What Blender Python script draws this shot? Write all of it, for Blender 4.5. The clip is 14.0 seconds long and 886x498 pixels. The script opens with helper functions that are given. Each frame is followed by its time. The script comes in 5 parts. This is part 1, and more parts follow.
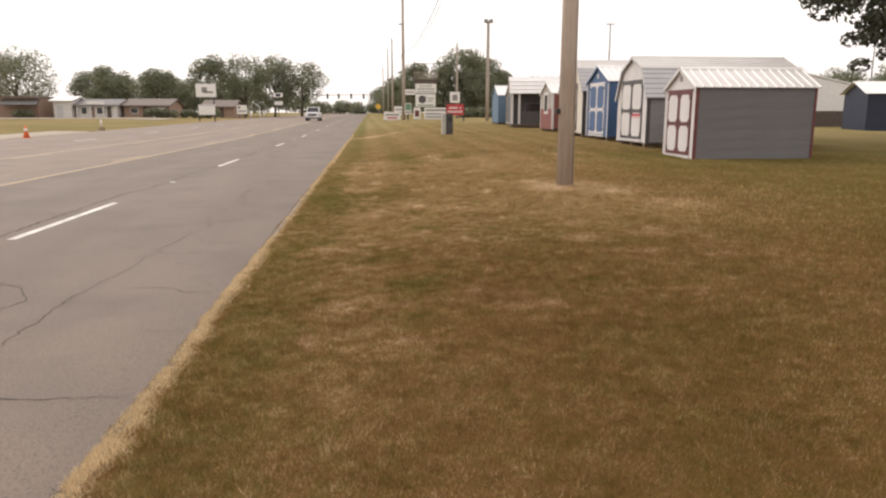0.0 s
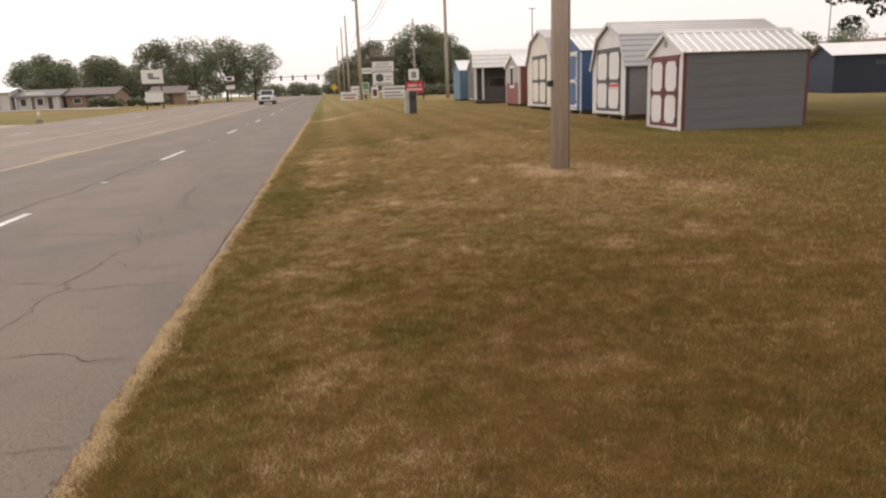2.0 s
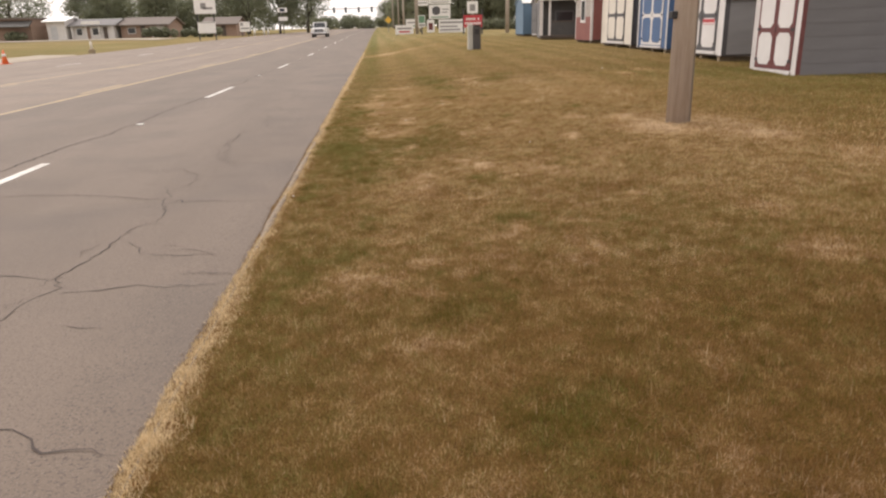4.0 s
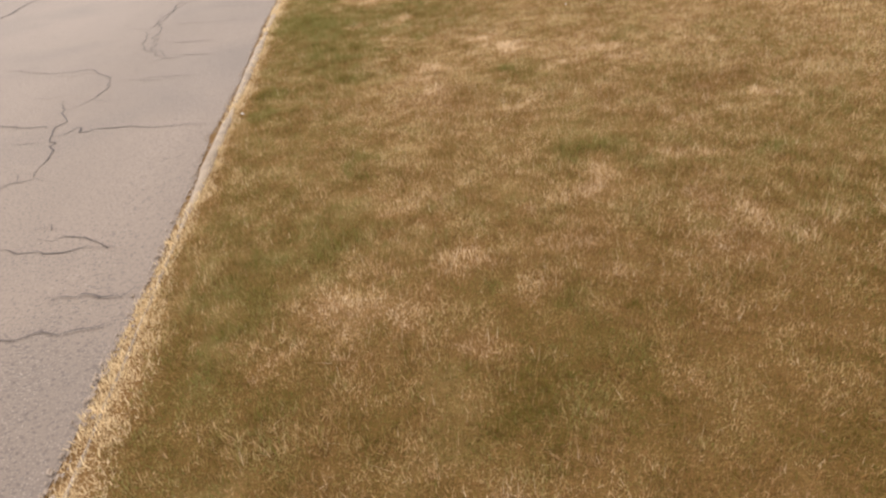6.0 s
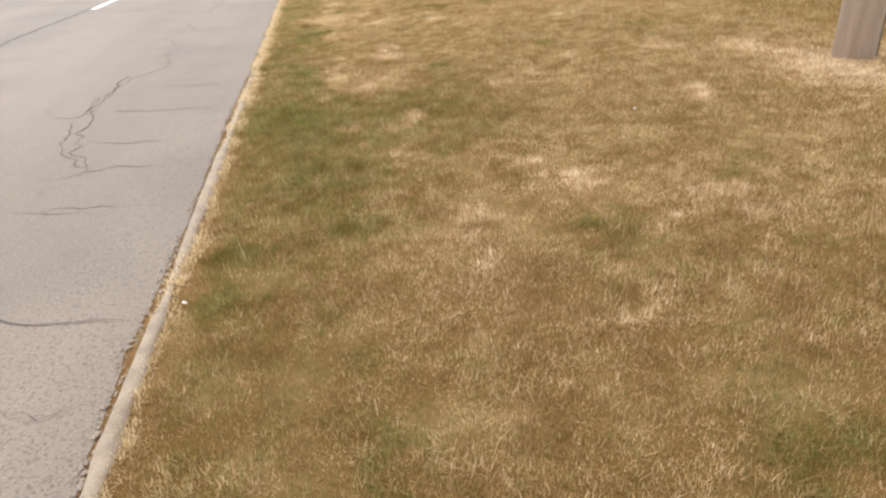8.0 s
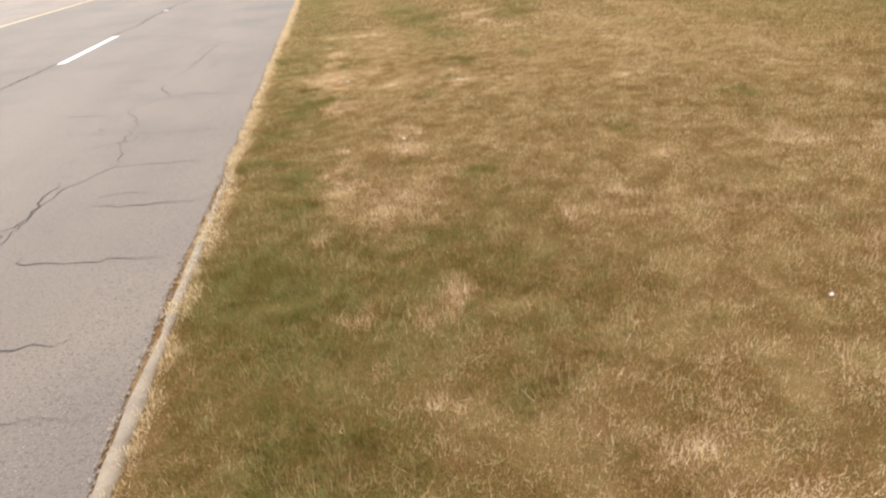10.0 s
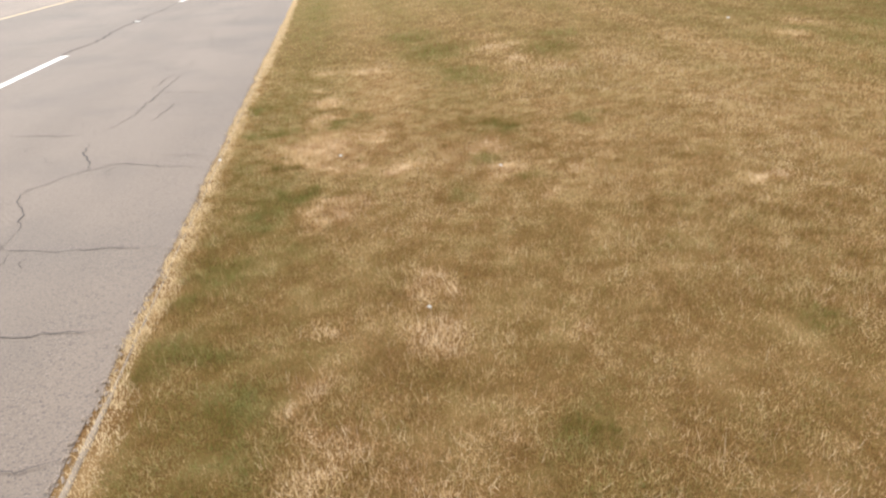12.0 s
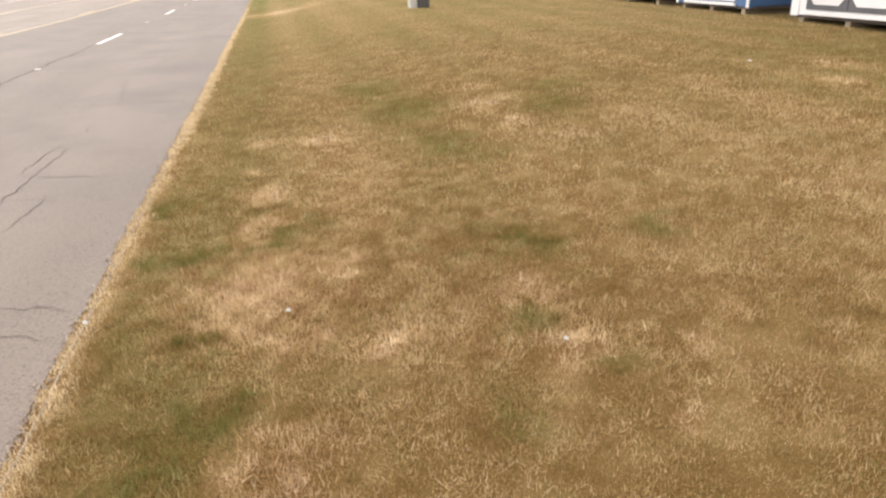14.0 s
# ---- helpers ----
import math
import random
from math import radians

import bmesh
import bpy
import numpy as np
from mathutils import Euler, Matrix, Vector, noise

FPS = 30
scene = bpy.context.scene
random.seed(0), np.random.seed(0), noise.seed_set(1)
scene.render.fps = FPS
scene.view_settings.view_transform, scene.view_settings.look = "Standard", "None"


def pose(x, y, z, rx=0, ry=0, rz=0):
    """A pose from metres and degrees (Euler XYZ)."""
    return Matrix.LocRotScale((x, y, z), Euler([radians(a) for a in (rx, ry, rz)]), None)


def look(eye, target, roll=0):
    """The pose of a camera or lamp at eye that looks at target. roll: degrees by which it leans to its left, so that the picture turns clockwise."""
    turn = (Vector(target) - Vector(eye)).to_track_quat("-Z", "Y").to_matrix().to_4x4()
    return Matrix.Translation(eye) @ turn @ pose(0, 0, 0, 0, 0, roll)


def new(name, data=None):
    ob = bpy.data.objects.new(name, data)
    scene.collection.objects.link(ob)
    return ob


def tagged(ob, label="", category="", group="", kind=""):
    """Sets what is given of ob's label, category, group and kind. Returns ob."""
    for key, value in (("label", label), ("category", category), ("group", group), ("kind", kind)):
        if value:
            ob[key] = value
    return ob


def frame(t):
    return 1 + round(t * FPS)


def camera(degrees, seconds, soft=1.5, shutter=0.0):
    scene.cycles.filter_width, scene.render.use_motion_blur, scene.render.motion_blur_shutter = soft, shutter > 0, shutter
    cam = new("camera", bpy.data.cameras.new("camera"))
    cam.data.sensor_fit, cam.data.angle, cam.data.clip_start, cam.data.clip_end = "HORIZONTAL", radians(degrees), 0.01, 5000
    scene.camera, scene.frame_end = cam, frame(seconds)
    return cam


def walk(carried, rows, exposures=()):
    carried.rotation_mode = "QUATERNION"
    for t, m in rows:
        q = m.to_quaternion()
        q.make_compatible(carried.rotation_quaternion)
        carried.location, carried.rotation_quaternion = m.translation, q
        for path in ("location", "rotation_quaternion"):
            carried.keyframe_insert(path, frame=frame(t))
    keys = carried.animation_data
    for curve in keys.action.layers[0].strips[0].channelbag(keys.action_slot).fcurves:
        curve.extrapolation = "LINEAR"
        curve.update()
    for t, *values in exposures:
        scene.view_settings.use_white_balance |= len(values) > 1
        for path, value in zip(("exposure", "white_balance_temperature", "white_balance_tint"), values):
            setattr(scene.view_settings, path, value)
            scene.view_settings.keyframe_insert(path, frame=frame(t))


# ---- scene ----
cam = camera(64.7, 14.0, soft=2.25)
PATH = [
    (0, (0.913, 0.863, 1.503), (1.111, 2.816, 1.12), 0.0),
    (0.5, (0.852, 1.197, 1.534), (1.063, 3.133, 1.079), -1.2),
    (1, (0.848, 1.732, 1.529), (1.047, 3.686, 1.15), -2.4),
    (1.5, (0.819, 2.15, 1.537), (1.134, 4.09, 1.165), -2.3),
    (2, (0.829, 2.623, 1.498), (1.127, 4.55, 1.053), -2.1),
    (2.5, (0.763, 3.09, 1.556), (0.946, 5.053, 1.22), -2.1),
    (3, (0.722, 3.489, 1.538), (1.031, 5.421, 1.126), -1.9),
    (3.5, (0.674, 4.028, 1.482), (0.922, 5.95, 0.985), 0.6),
    (3.7, (0.64, 4.197, 1.478), (0.786, 6.114, 0.925), -1.3),
    (5.8, (0.594, 6.237, 1.341), (0.86, 8.008, 0.452), -3.3),
    (6, (0.581, 6.416, 1.367), (0.733, 8.146, 0.376), -4.3),
    (6.5, (0.559, 6.893, 1.345), (0.681, 8.632, 0.365), -4.1),
    (7, (0.576, 7.367, 1.346), (0.785, 9.105, 0.379), -1.9),
    (7.5, (0.489, 7.81, 1.348), (0.678, 9.61, 0.496), -1.3),
    (8, (0.428, 8.261, 1.355), (0.689, 10.039, 0.476), -2.1),
    (8.5, (0.357, 8.785, 1.376), (0.687, 10.564, 0.525), 0.9),
    (8.7, (0.277, 8.961, 1.335), (0.578, 10.767, 0.53), -0.7),
    (10.8, (0.693, 11.396, 1.604), (0.919, 13.191, 0.749), -3.7),
    (11, (0.616, 11.689, 1.513), (0.958, 13.498, 0.732), 0.2),
    (11.5, (0.668, 12.221, 1.526), (1.049, 14.006, 0.709), -2.2),
    (12, (0.663, 12.725, 1.595), (0.914, 14.527, 0.765), -1.6),
    (12.5, (0.62, 13.223, 1.562), (0.963, 15.031, 0.779), -0.1),
    (13, (0.673, 13.791, 1.544), (1.002, 15.62, 0.807), 0.3),
    (13.5, (0.618, 14.345, 1.532), (1.061, 16.174, 0.855), 2.0),
    (14, (0.701, 14.913, 1.517), (1.102, 16.722, 0.765), -1.7),
]
EXPOSURES = ((0.0, 0.06, 6700, 12), (0.5, 0.10, 6700, 12), (1.0, -0.08, 6700, 12), (1.5, -0.32, 6720, 12), (2.0, -0.16, 6720, 12), (2.5, 0.03, 6700, 12), (3.0, -0.37, 6700, 11), (3.7, -0.04, 6720, 12), (5.8, 0.72, 6560, 11), (6.5, 0.76, 6450, 10),
             (7.0, 0.90, 6230, 8), (7.5, 0.98, 6060, 5), (8.7, 0.88, 6080, 5), (11.0, 0.88, 6180, 7), (12.5, 0.94, 6050, 5), (14.0, 0.85, 6260, 8))
walk(cam, [(t, look(eye, target, roll)) for t, eye, target, roll in PATH], EXPOSURES)

# ---- world and sun ----
world = bpy.data.worlds.new("overcast_sky")
scene.world = world
world.use_nodes = True
wn, wl = world.node_tree.nodes, world.node_tree.links
sky = wn.new("ShaderNodeTexSky")
sky.sky_type, sky.sun_disc = "NISHITA", False
sky.sun_elevation, sky.sun_rotation = radians(42), radians(-35)
sky.air_density, sky.dust_density, sky.ozone_density = 1.0, 6.0, 1.0
grey = wn.new("ShaderNodeHueSaturation")
grey.inputs["Saturation"].default_value = 0.12
wl.new(sky.outputs[0], grey.inputs["Color"])
veil = wn.new("ShaderNodeMix")
veil.data_type = "RGBA"
veil.inputs[0].default_value = 0.72
veil.inputs[7].default_value = (9.8, 9.2, 8.9, 1)
wl.new(grey.outputs[0], veil.inputs[6])
wl.new(veil.outputs[2], wn["Background"].inputs[0])
wn["Background"].inputs[1].default_value = 0.15

sun = new("sun", bpy.data.lights.new("sun", "SUN"))
sun.data.energy, sun.data.angle, sun.data.color = 0.9, radians(25), (1.0, 0.95, 0.88)
sun.matrix_world = look((-30, 44, 50), (0, 0, 0))


# ---- small tools ----
def material(name, base, second=None, scale=6.0, rough=0.7, metal=0.0, bump=0.15, fine=60.0, stretch=(1, 1, 1), vary=0.0, amount=0.5):
    """A surface of two colours mixed by noise at two scales, with fine relief."""
    m = bpy.data.materials.new(name)
    m.use_nodes = True
    n, l = m.node_tree.nodes, m.node_tree.links
    bsdf = n["Principled BSDF"]
    bsdf.inputs["Roughness"].default_value, bsdf.inputs["Metallic"].default_value = rough, metal
    second = second or tuple(c * 0.78 for c in base)
    co = n.new("ShaderNodeTexCoord")
    mp = n.new("ShaderNodeMapping")
    mp.inputs["Scale"].default_value = stretch
    l.new(co.outputs["Object"], mp.inputs[0])
    big, small = n.new("ShaderNodeTexNoise"), n.new("ShaderNodeTexNoise")
    big.inputs["Scale"].default_value, big.inputs["Detail"].default_value = scale, 5
    small.inputs["Scale"].default_value, small.inputs["Detail"].default_value = fine, 3
    for t in (big, small):
        l.new(mp.outputs[0], t.inputs["Vector"])
    add = n.new("ShaderNodeMath")
    add.operation = "MULTIPLY_ADD"
    add.inputs[1].default_value = 0.45
    l.new(small.outputs[0], add.inputs[0])
    l.new(big.outputs[0], add.inputs[2])
    ramp = n.new("ShaderNodeMapRange")
    ramp.inputs[1].default_value, ramp.inputs[2].default_value = 0.72 - amount * 0.45, 0.72 + amount * 0.45
    l.new(add.outputs[0], ramp.inputs[0])
    mix = n.new("ShaderNodeMix")
    mix.data_type = "RGBA"
    mix.inputs[6].default_value, mix.inputs[7].default_value = (*base, 1), (*second, 1)
    l.new(ramp.outputs[0], mix.inputs[0])
    out = mix.outputs[2]
    if vary:
        info = n.new("ShaderNodeObjectInfo")
        hsv = n.new("ShaderNodeHueSaturation")
        mr = n.new("ShaderNodeMapRange")
        mr.inputs[3].default_value, mr.inputs[4].default_value = 1 - vary, 1 + vary
        l.new(info.outputs["Random"], mr.inputs[0])
        l.new(mr.outputs[0], hsv.inputs["Value"])
        l.new(out, hsv.inputs["Color"])
        out = hsv.outputs[0]
    l.new(out, bsdf.inputs["Base Color"])
    if bump:
        bp = n.new("ShaderNodeBump")
        bp.inputs["Strength"].default_value, bp.inputs["Distance"].default_value = bump, 0.01
        l.new(add.outputs[0], bp.inputs["Height"])
        l.new(bp.outputs[0], bsdf.inputs["Normal"])
    return m


def leaf_material(name, dark, light, through_light=0.4):
    m = bpy.data.materials.new(name)
    m.use_nodes = True
    n, l = m.node_tree.nodes, m.node_tree.links
    bsdf = n["Principled BSDF"]
    bsdf.inputs["Roughness"].default_value = 0.6
    geo, mix = n.new("ShaderNodeNewGeometry"), n.new("ShaderNodeMix")
    mix.data_type = "RGBA"
    mix.inputs[6].default_value, mix.inputs[7].default_value = (*dark, 1), (*light, 1)
    l.new(geo.outputs["Random Per Island"], mix.inputs[0])
    l.new(mix.outputs[2], bsdf.inputs["Base Color"])
    tr, ms = n.new("ShaderNodeBsdfTranslucent"), n.new("ShaderNodeMixShader")
    l.new(mix.outputs[2], tr.inputs[0])
    ms.inputs[0].default_value = through_light
    l.new(bsdf.outputs[0], ms.inputs[1])
    l.new(tr.outputs[0], ms.inputs[2])
    l.new(ms.outputs[0], n["Material Output"].inputs[0])
    return m


def mesh_of(name, bm, mat):
    me = bpy.data.meshes.new(name)
    bm.normal_update()
    bm.to_mesh(me)
    bm.free()
    me.materials.append(mat)
    return me


def part(name, bm, mat, parent=None, label="", at=None):
    """Links a bmesh (or a mesh) as one mesh object, under a thing or part if one is given."""
    ob = new(name, bm if isinstance(bm, bpy.types.Mesh) else mesh_of(name, bm, mat))
    ob.parent = parent
    if at is not None:
        ob.matrix_basis = at
    return tagged(ob, label)


def thing(name, m, label, category, group="", kind=""):
    ob = new(name)
    ob.empty_display_size = 0.2
    ob.matrix_basis = m
    return tagged(ob, label, category, group, kind)


def add_box(bm, x0, x1, y0, y1, z0, z1, bevel=0.0):
    v = [bm.verts.new(p) for p in ((x0, y0, z0), (x1, y0, z0), (x1, y1, z0), (x0, y1, z0), (x0, y0, z1), (x1, y0, z1), (x1, y1, z1), (x0, y1, z1))]
    f = [bm.faces.new([v[i] for i in q]) for q in ((3, 2, 1, 0), (4, 5, 6, 7), (0, 1, 5, 4), (1, 2, 6, 5), (2, 3, 7, 6), (3, 0, 4, 7))]
    if bevel:
        edges = list({e for q in f for e in q.edges})
        bmesh.ops.bevel(bm, geom=edges, offset=bevel, segments=1, affect="EDGES")
    return bm


def box(x0, x1, y0, y1, z0, z1, bevel=0.0):
    return add_box(bmesh.new(), min(x0, x1), max(x0, x1), min(y0, y1), max(y0, y1), min(z0, z1), max(z0, z1), bevel)


def add_prism(bm, outline, axis, a, b):
    """An outline of (u, v) pushed from a to b along the axis; axis 'x': (u, v) = (y, z); 'y': (x, z); 'z': (x, y)."""
    def place(u, v, w):
        return {"x": (w, u, v), "y": (u, w, v), "z": (u, v, w)}[axis]
    lo = [bm.verts.new(place(u, v, a)) for u, v in outline]
    hi = [bm.verts.new(place(u, v, b)) for u, v in outline]
    bm.faces.new(lo)
    bm.faces.new(hi[::-1])
    for i in range(len(lo)):
        j = (i + 1) % len(lo)
        bm.faces.new((lo[j], lo[i], hi[i], hi[j]))
    bmesh.ops.recalc_face_normals(bm, faces=bm.faces)
    return bm


def prism(outline, axis, a, b):
    return add_prism(bmesh.new(), outline, axis, a, b)


def add_tube(bm, points, radii, sides=10):
    rings = []
    for i, p in enumerate(points):
        p = Vector(p)
        d = (Vector(points[min(i + 1, len(points) - 1)]) - Vector(points[max(i - 1, 0)])).normalized()
        side = d.orthogonal().normalized() if abs(d.z) < 0.9 else d.cross(Vector((0, 1, 0))).normalized()
        up = side.cross(d)
        r = radii[i] if hasattr(radii, "__len__") else radii
        rings.append([bm.verts.new(p + r * (math.cos(k * math.tau / sides) * side + math.sin(k * math.tau / sides) * up)) for k in range(sides)])
    for a, b in zip(rings, rings[1:]):
        for k in range(sides):
            bm.faces.new((a[k], a[(k + 1) % sides], b[(k + 1) % sides], b[k])).smooth = True
    bm.faces.new(rings[0][::-1])
    bm.faces.new(rings[-1])
    return bm


def tube(points, radii, sides=10):
    return add_tube(bmesh.new(), points, radii, sides)


def fast_mesh(name, verts, corners, mat, attrs=(), flat=False):
    """A mesh of triangles or quads from arrays; attrs: (name, one float a vertex)."""
    me = bpy.data.meshes.new(name)
    count, k = corners.shape
    me.vertices.add(len(verts))
    me.vertices.foreach_set("co", np.ascontiguousarray(verts, dtype=np.float32).ravel())
    me.loops.add(count * k)
    me.loops.foreach_set("vertex_index", np.ascontiguousarray(corners, dtype=np.int32).ravel())
    me.polygons.add(count)
    me.polygons.foreach_set("loop_start", np.arange(0, count * k, k, dtype=np.int32))
    me.update(calc_edges=True)
    for key, values in attrs:
        me.attributes.new(key, "FLOAT", "POINT").data.foreach_set("value", np.ascontiguousarray(values, dtype=np.float32))
    if flat:
        me.shade_flat()
    me.materials.append(mat)
    return me


def value_noise(x, y, size, seed):
    """Smooth noise from 0 to 1 with blots of about that size in metres."""
    grid = np.random.default_rng(seed).random((257, 257))
    u, v = np.asarray(x) / size + 1000.37, np.asarray(y) / size + 1000.71
    i, j = np.floor(u).astype(int), np.floor(v).astype(int)
    a, b = u - i, v - j
    a, b = a * a * (3 - 2 * a), b * b * (3 - 2 * b)
    i, j = i % 256, j % 256
    return (grid[i, j] * (1 - a) + grid[i + 1, j] * a) * (1 - b) + (grid[i, j + 1] * (1 - a) + grid[i + 1, j + 1] * a) * b


def smooth(a, b, x):
    t = np.clip((np.asarray(x, dtype=float) - a) / (b - a), 0, 1)
    return t * t * (3 - 2 * t)


# ---- the lie of the land ----
def road_z(y):
    return np.interp(y, (0, 45, 100, 160, 400), (0, 0, 0.36, 0.6, 0.9))


def ground_z(x, y):
    lawn = np.interp(y, (0, 13, 20, 26, 34, 50, 60, 80, 100, 150), (0.13, 0.24, 0.235, 0.40, 0.5, 0.62, 0.55, 0.42, 0.35, 0.3))
    right = smooth(-0.5, 4.6, x) * (1 - 0.12 * smooth(6, 11, x)) * lawn
    left = smooth(-20, -34, x) * 0.3
    fall = smooth(20, 40, x) * 0.25
    bed = 0.06 * smooth(-0.42, -0.55, x) * smooth(-20.2, -19.9, x)
    return road_z(y) + right + left - fall * (lawn > 0) - bed


# stains of the lawn along the walk: x, y, radius
BLEACHED_A = ((0.46, 5.25, 0.1), (1.1, 5.25, 0.12), (2.23, 5.67, 0.06), (3.4, 5.79, 0.09), (2.07, 5.92, 0.14), (1.85, 5.97, 0.07), (0.63, 6.03, 0.12), (0.91, 6.2, 0.1), (1.68, 6.25, 0.07), (1.92, 6.95, 0.1), (4.05, 7, 0.1), (3.5, 7.32, 0.14), (0.81, 7.58, 0.12), (0.81, 8.1, 0.07), (0.38, 8.14, 0.06), (3.15, 8.2, 0.21), (0.18, 8.2, 0.06), (4.02, 8.37, 0.17), (1.79, 8.38, 0.06), (0.46, 8.4, 0.16), (1.08, 8.4, 0.06), (0.37, 8.48, 0.06), (0.76, 8.5, 0.07), (1.27, 8.62, 0.11), (1.95, 8.66, 0.15), (0.88, 8.7, 0.06), (1.88, 8.83, 0.06), (1.47, 8.94, 0.13), (3.27, 9.05, 0.15), (1.9, 9.15, 0.07))
BLEACHED_B = ((0.54, 9.26, 0.06), (0.81, 9.3, 0.06), (2.05, 9.5, 0.09), (2.66, 9.76, 0.06), (2.02, 9.82, 0.06), (1.87, 9.96, 0.06), (1.41, 10.25, 0.06), (5.36, 10.56, 0.44), (0.93, 10.69, 0.12), (2.22, 10.8, 0.09), (0.99, 10.82, 0.06), (1.87, 10.86, 0.07), (2.16, 11.08, 0.07), (1.01, 11.13, 0.18), (2.09, 11.13, 0.09), (1.63, 11.41, 0.06), (1.52, 11.69, 0.1), (4.85, 11.94, 0.35), (0.85, 12.14, 0.06), (2.81, 12.61, 0.13), (3.96, 12.78, 0.4), (0.86, 12.81, 0.09), (0.44, 12.91, 0.08), (0.9, 12.93, 0.1), (3.98, 13.42, 0.15), (1.96, 13.47, 0.06), (1.73, 13.61, 0.11), (0.35, 13.75, 0.11), (1.92, 13.8, 0.08), (3.86, 13.89, 0.24))
BLEACHED_C = ((0.75, 14.04, 0.32), (1.84, 14.13, 0.08), (0.41, 14.13, 0.09), (3.31, 14.14, 0.13), (2.47, 14.21, 0.06), (0.4, 14.49, 0.06), (1.09, 14.51, 0.06), (0.47, 14.56, 0.13), (0.43, 14.89, 0.07), (1.56, 14.97, 0.07), (0.98, 15.16, 0.07), (0.91, 15.25, 0.12), (0.51, 15.3, 0.09), (1, 15.6, 0.08), (3.13, 16.38, 0.1), (1.93, 16.61, 0.06), (0.56, 16.77, 0.15), (2.1, 16.99, 0.06), (0.46, 17, 0.08), (1.71, 17.17, 0.18), (1, 17.43, 0.09), (1.86, 17.59, 0.06), (1.7, 17.62, 0.13), (0.64, 17.62, 0.09), (1.76, 17.79, 0.07), (0.49, 17.8, 0.16), (0.39, 18.19, 0.39), (0.95, 18.29, 0.08), (1.85, 18.72, 0.06), (0.42, 18.94, 0.11))
BLEACHED_D = ((0.42, 19.24, 0.16), (0.47, 19.84, 0.12), (3.02, 20.3, 0.17), (0.38, 20.5, 0.09), (2.77, 21, 0.17), (6.44, 21.2, 0.2), (0.97, 21.3, 0.18), (0.51, 21.4, 0.16), (2.66, 21.8, 0.25), (7.16, 22.2, 0.26), (2.69, 22.6, 0.16), (0.86, 41.2, 0.9))
LUSH_A = ((1.22, 5.76, 0.1), (-0.05, 6.04, 0.08), (0.48, 6.39, 0.09), (2.79, 6.44, 0.12), (1.28, 6.65, 0.19), (1.04, 7.95, 0.22), (1.22, 8.24, 0.06), (-0.06, 8.39, 0.07), (0.89, 8.49, 0.06), (0.03, 8.69, 0.09), (0.14, 8.92, 0.06), (0.37, 8.93, 0.13), (2.29, 9.18, 0.07), (1.61, 9.44, 0.14), (0.46, 9.67, 0.07), (-0.08, 10.64, 0.1), (1.54, 10.92, 0.13), (1.04, 11.11, 0.06), (-0.07, 11.12, 0.1), (2.39, 11.33, 0.09), (0.38, 11.34, 0.11), (0.55, 11.36, 0.08), (1.35, 11.6, 0.06), (0.42, 11.92, 0.35), (1.07, 12.22, 0.12), (0.13, 12.36, 0.11), (0.58, 13.19, 0.8), (0.01, 13.47, 0.24), (0.13, 14.34, 0.14), (0.6, 14.38, 0.06))
LUSH_B = ((1.35, 14.41, 0.11), (0.57, 14.62, 0.06), (0.15, 14.77, 0.15), (2.42, 14.9, 0.09), (3.54, 15.25, 0.11), (-0.09, 15.31, 0.14), (-0.19, 15.82, 0.08), (-0.01, 16.07, 0.12), (0.3, 16.34, 0.06), (1.28, 16.78, 0.09), (0.13, 16.9, 0.12), (1.83, 16.93, 0.06), (0.27, 17.23, 0.1), (1.6, 17.39, 0.1), (0.19, 17.88, 0.06), (2.6, 18.18, 0.13), (1.96, 18.23, 0.08), (0.51, 18.72, 0.08), (-0.01, 18.76, 0.12), (0.75, 19.1, 0.1), (-0.2, 19.73, 0.11), (2.17, 20.2, 0.3), (2.07, 20.6, 0.23), (3.3, 21.4, 0.29), (2.05, 22.1, 0.44), (3.62, 22.2, 0.28), (1.72, 23.5, 0.46))
SCORCHED_A = ((2.02, 5.05, 0.18), (2.65, 5.26, 0.19), (1.76, 5.34, 0.2), (0.7, 5.69, 0.15), (2.01, 6.25, 0.32), (0.13, 6.26, 0.2), (1.29, 8.19, 0.41), (0.35, 8.27, 0.12), (1.41, 8.53, 0.08), (1.95, 8.69, 0.08), (1.11, 8.87, 0.15), (2.1, 9.15, 0.09), (0.07, 9.2, 0.1), (0.52, 9.96, 0.14), (1.95, 10.13, 0.13), (2.36, 10.15, 0.34), (1.15, 10.15, 0.18), (1.19, 10.5, 0.1), (0.17, 10.53, 0.22), (0.58, 10.68, 0.08), (1.59, 10.69, 0.06), (0.24, 10.7, 0.13), (1.57, 13.66, 0.13), (2.21, 13.81, 0.11), (0.61, 13.98, 0.09), (2.25, 14.04, 0.09), (2.13, 14.17, 0.08), (2, 14.78, 0.11), (1.77, 14.82, 0.07), (1.27, 15.68, 0.11))
SCORCHED_B = ((1.05, 16.8, 0.09), (0.82, 17.08, 0.09), (1.38, 17.15, 0.1), (2.29, 17.15, 0.14), (2.81, 17.32, 0.19), (1.68, 17.46, 0.11), (2.14, 17.51, 0.21), (0.86, 17.98, 0.1), (1.55, 18.11, 0.34), (1.28, 18.85, 0.22))

STAIN_X, STAIN_Y, STAIN_STEP = -0.8, 2.0, 0.02


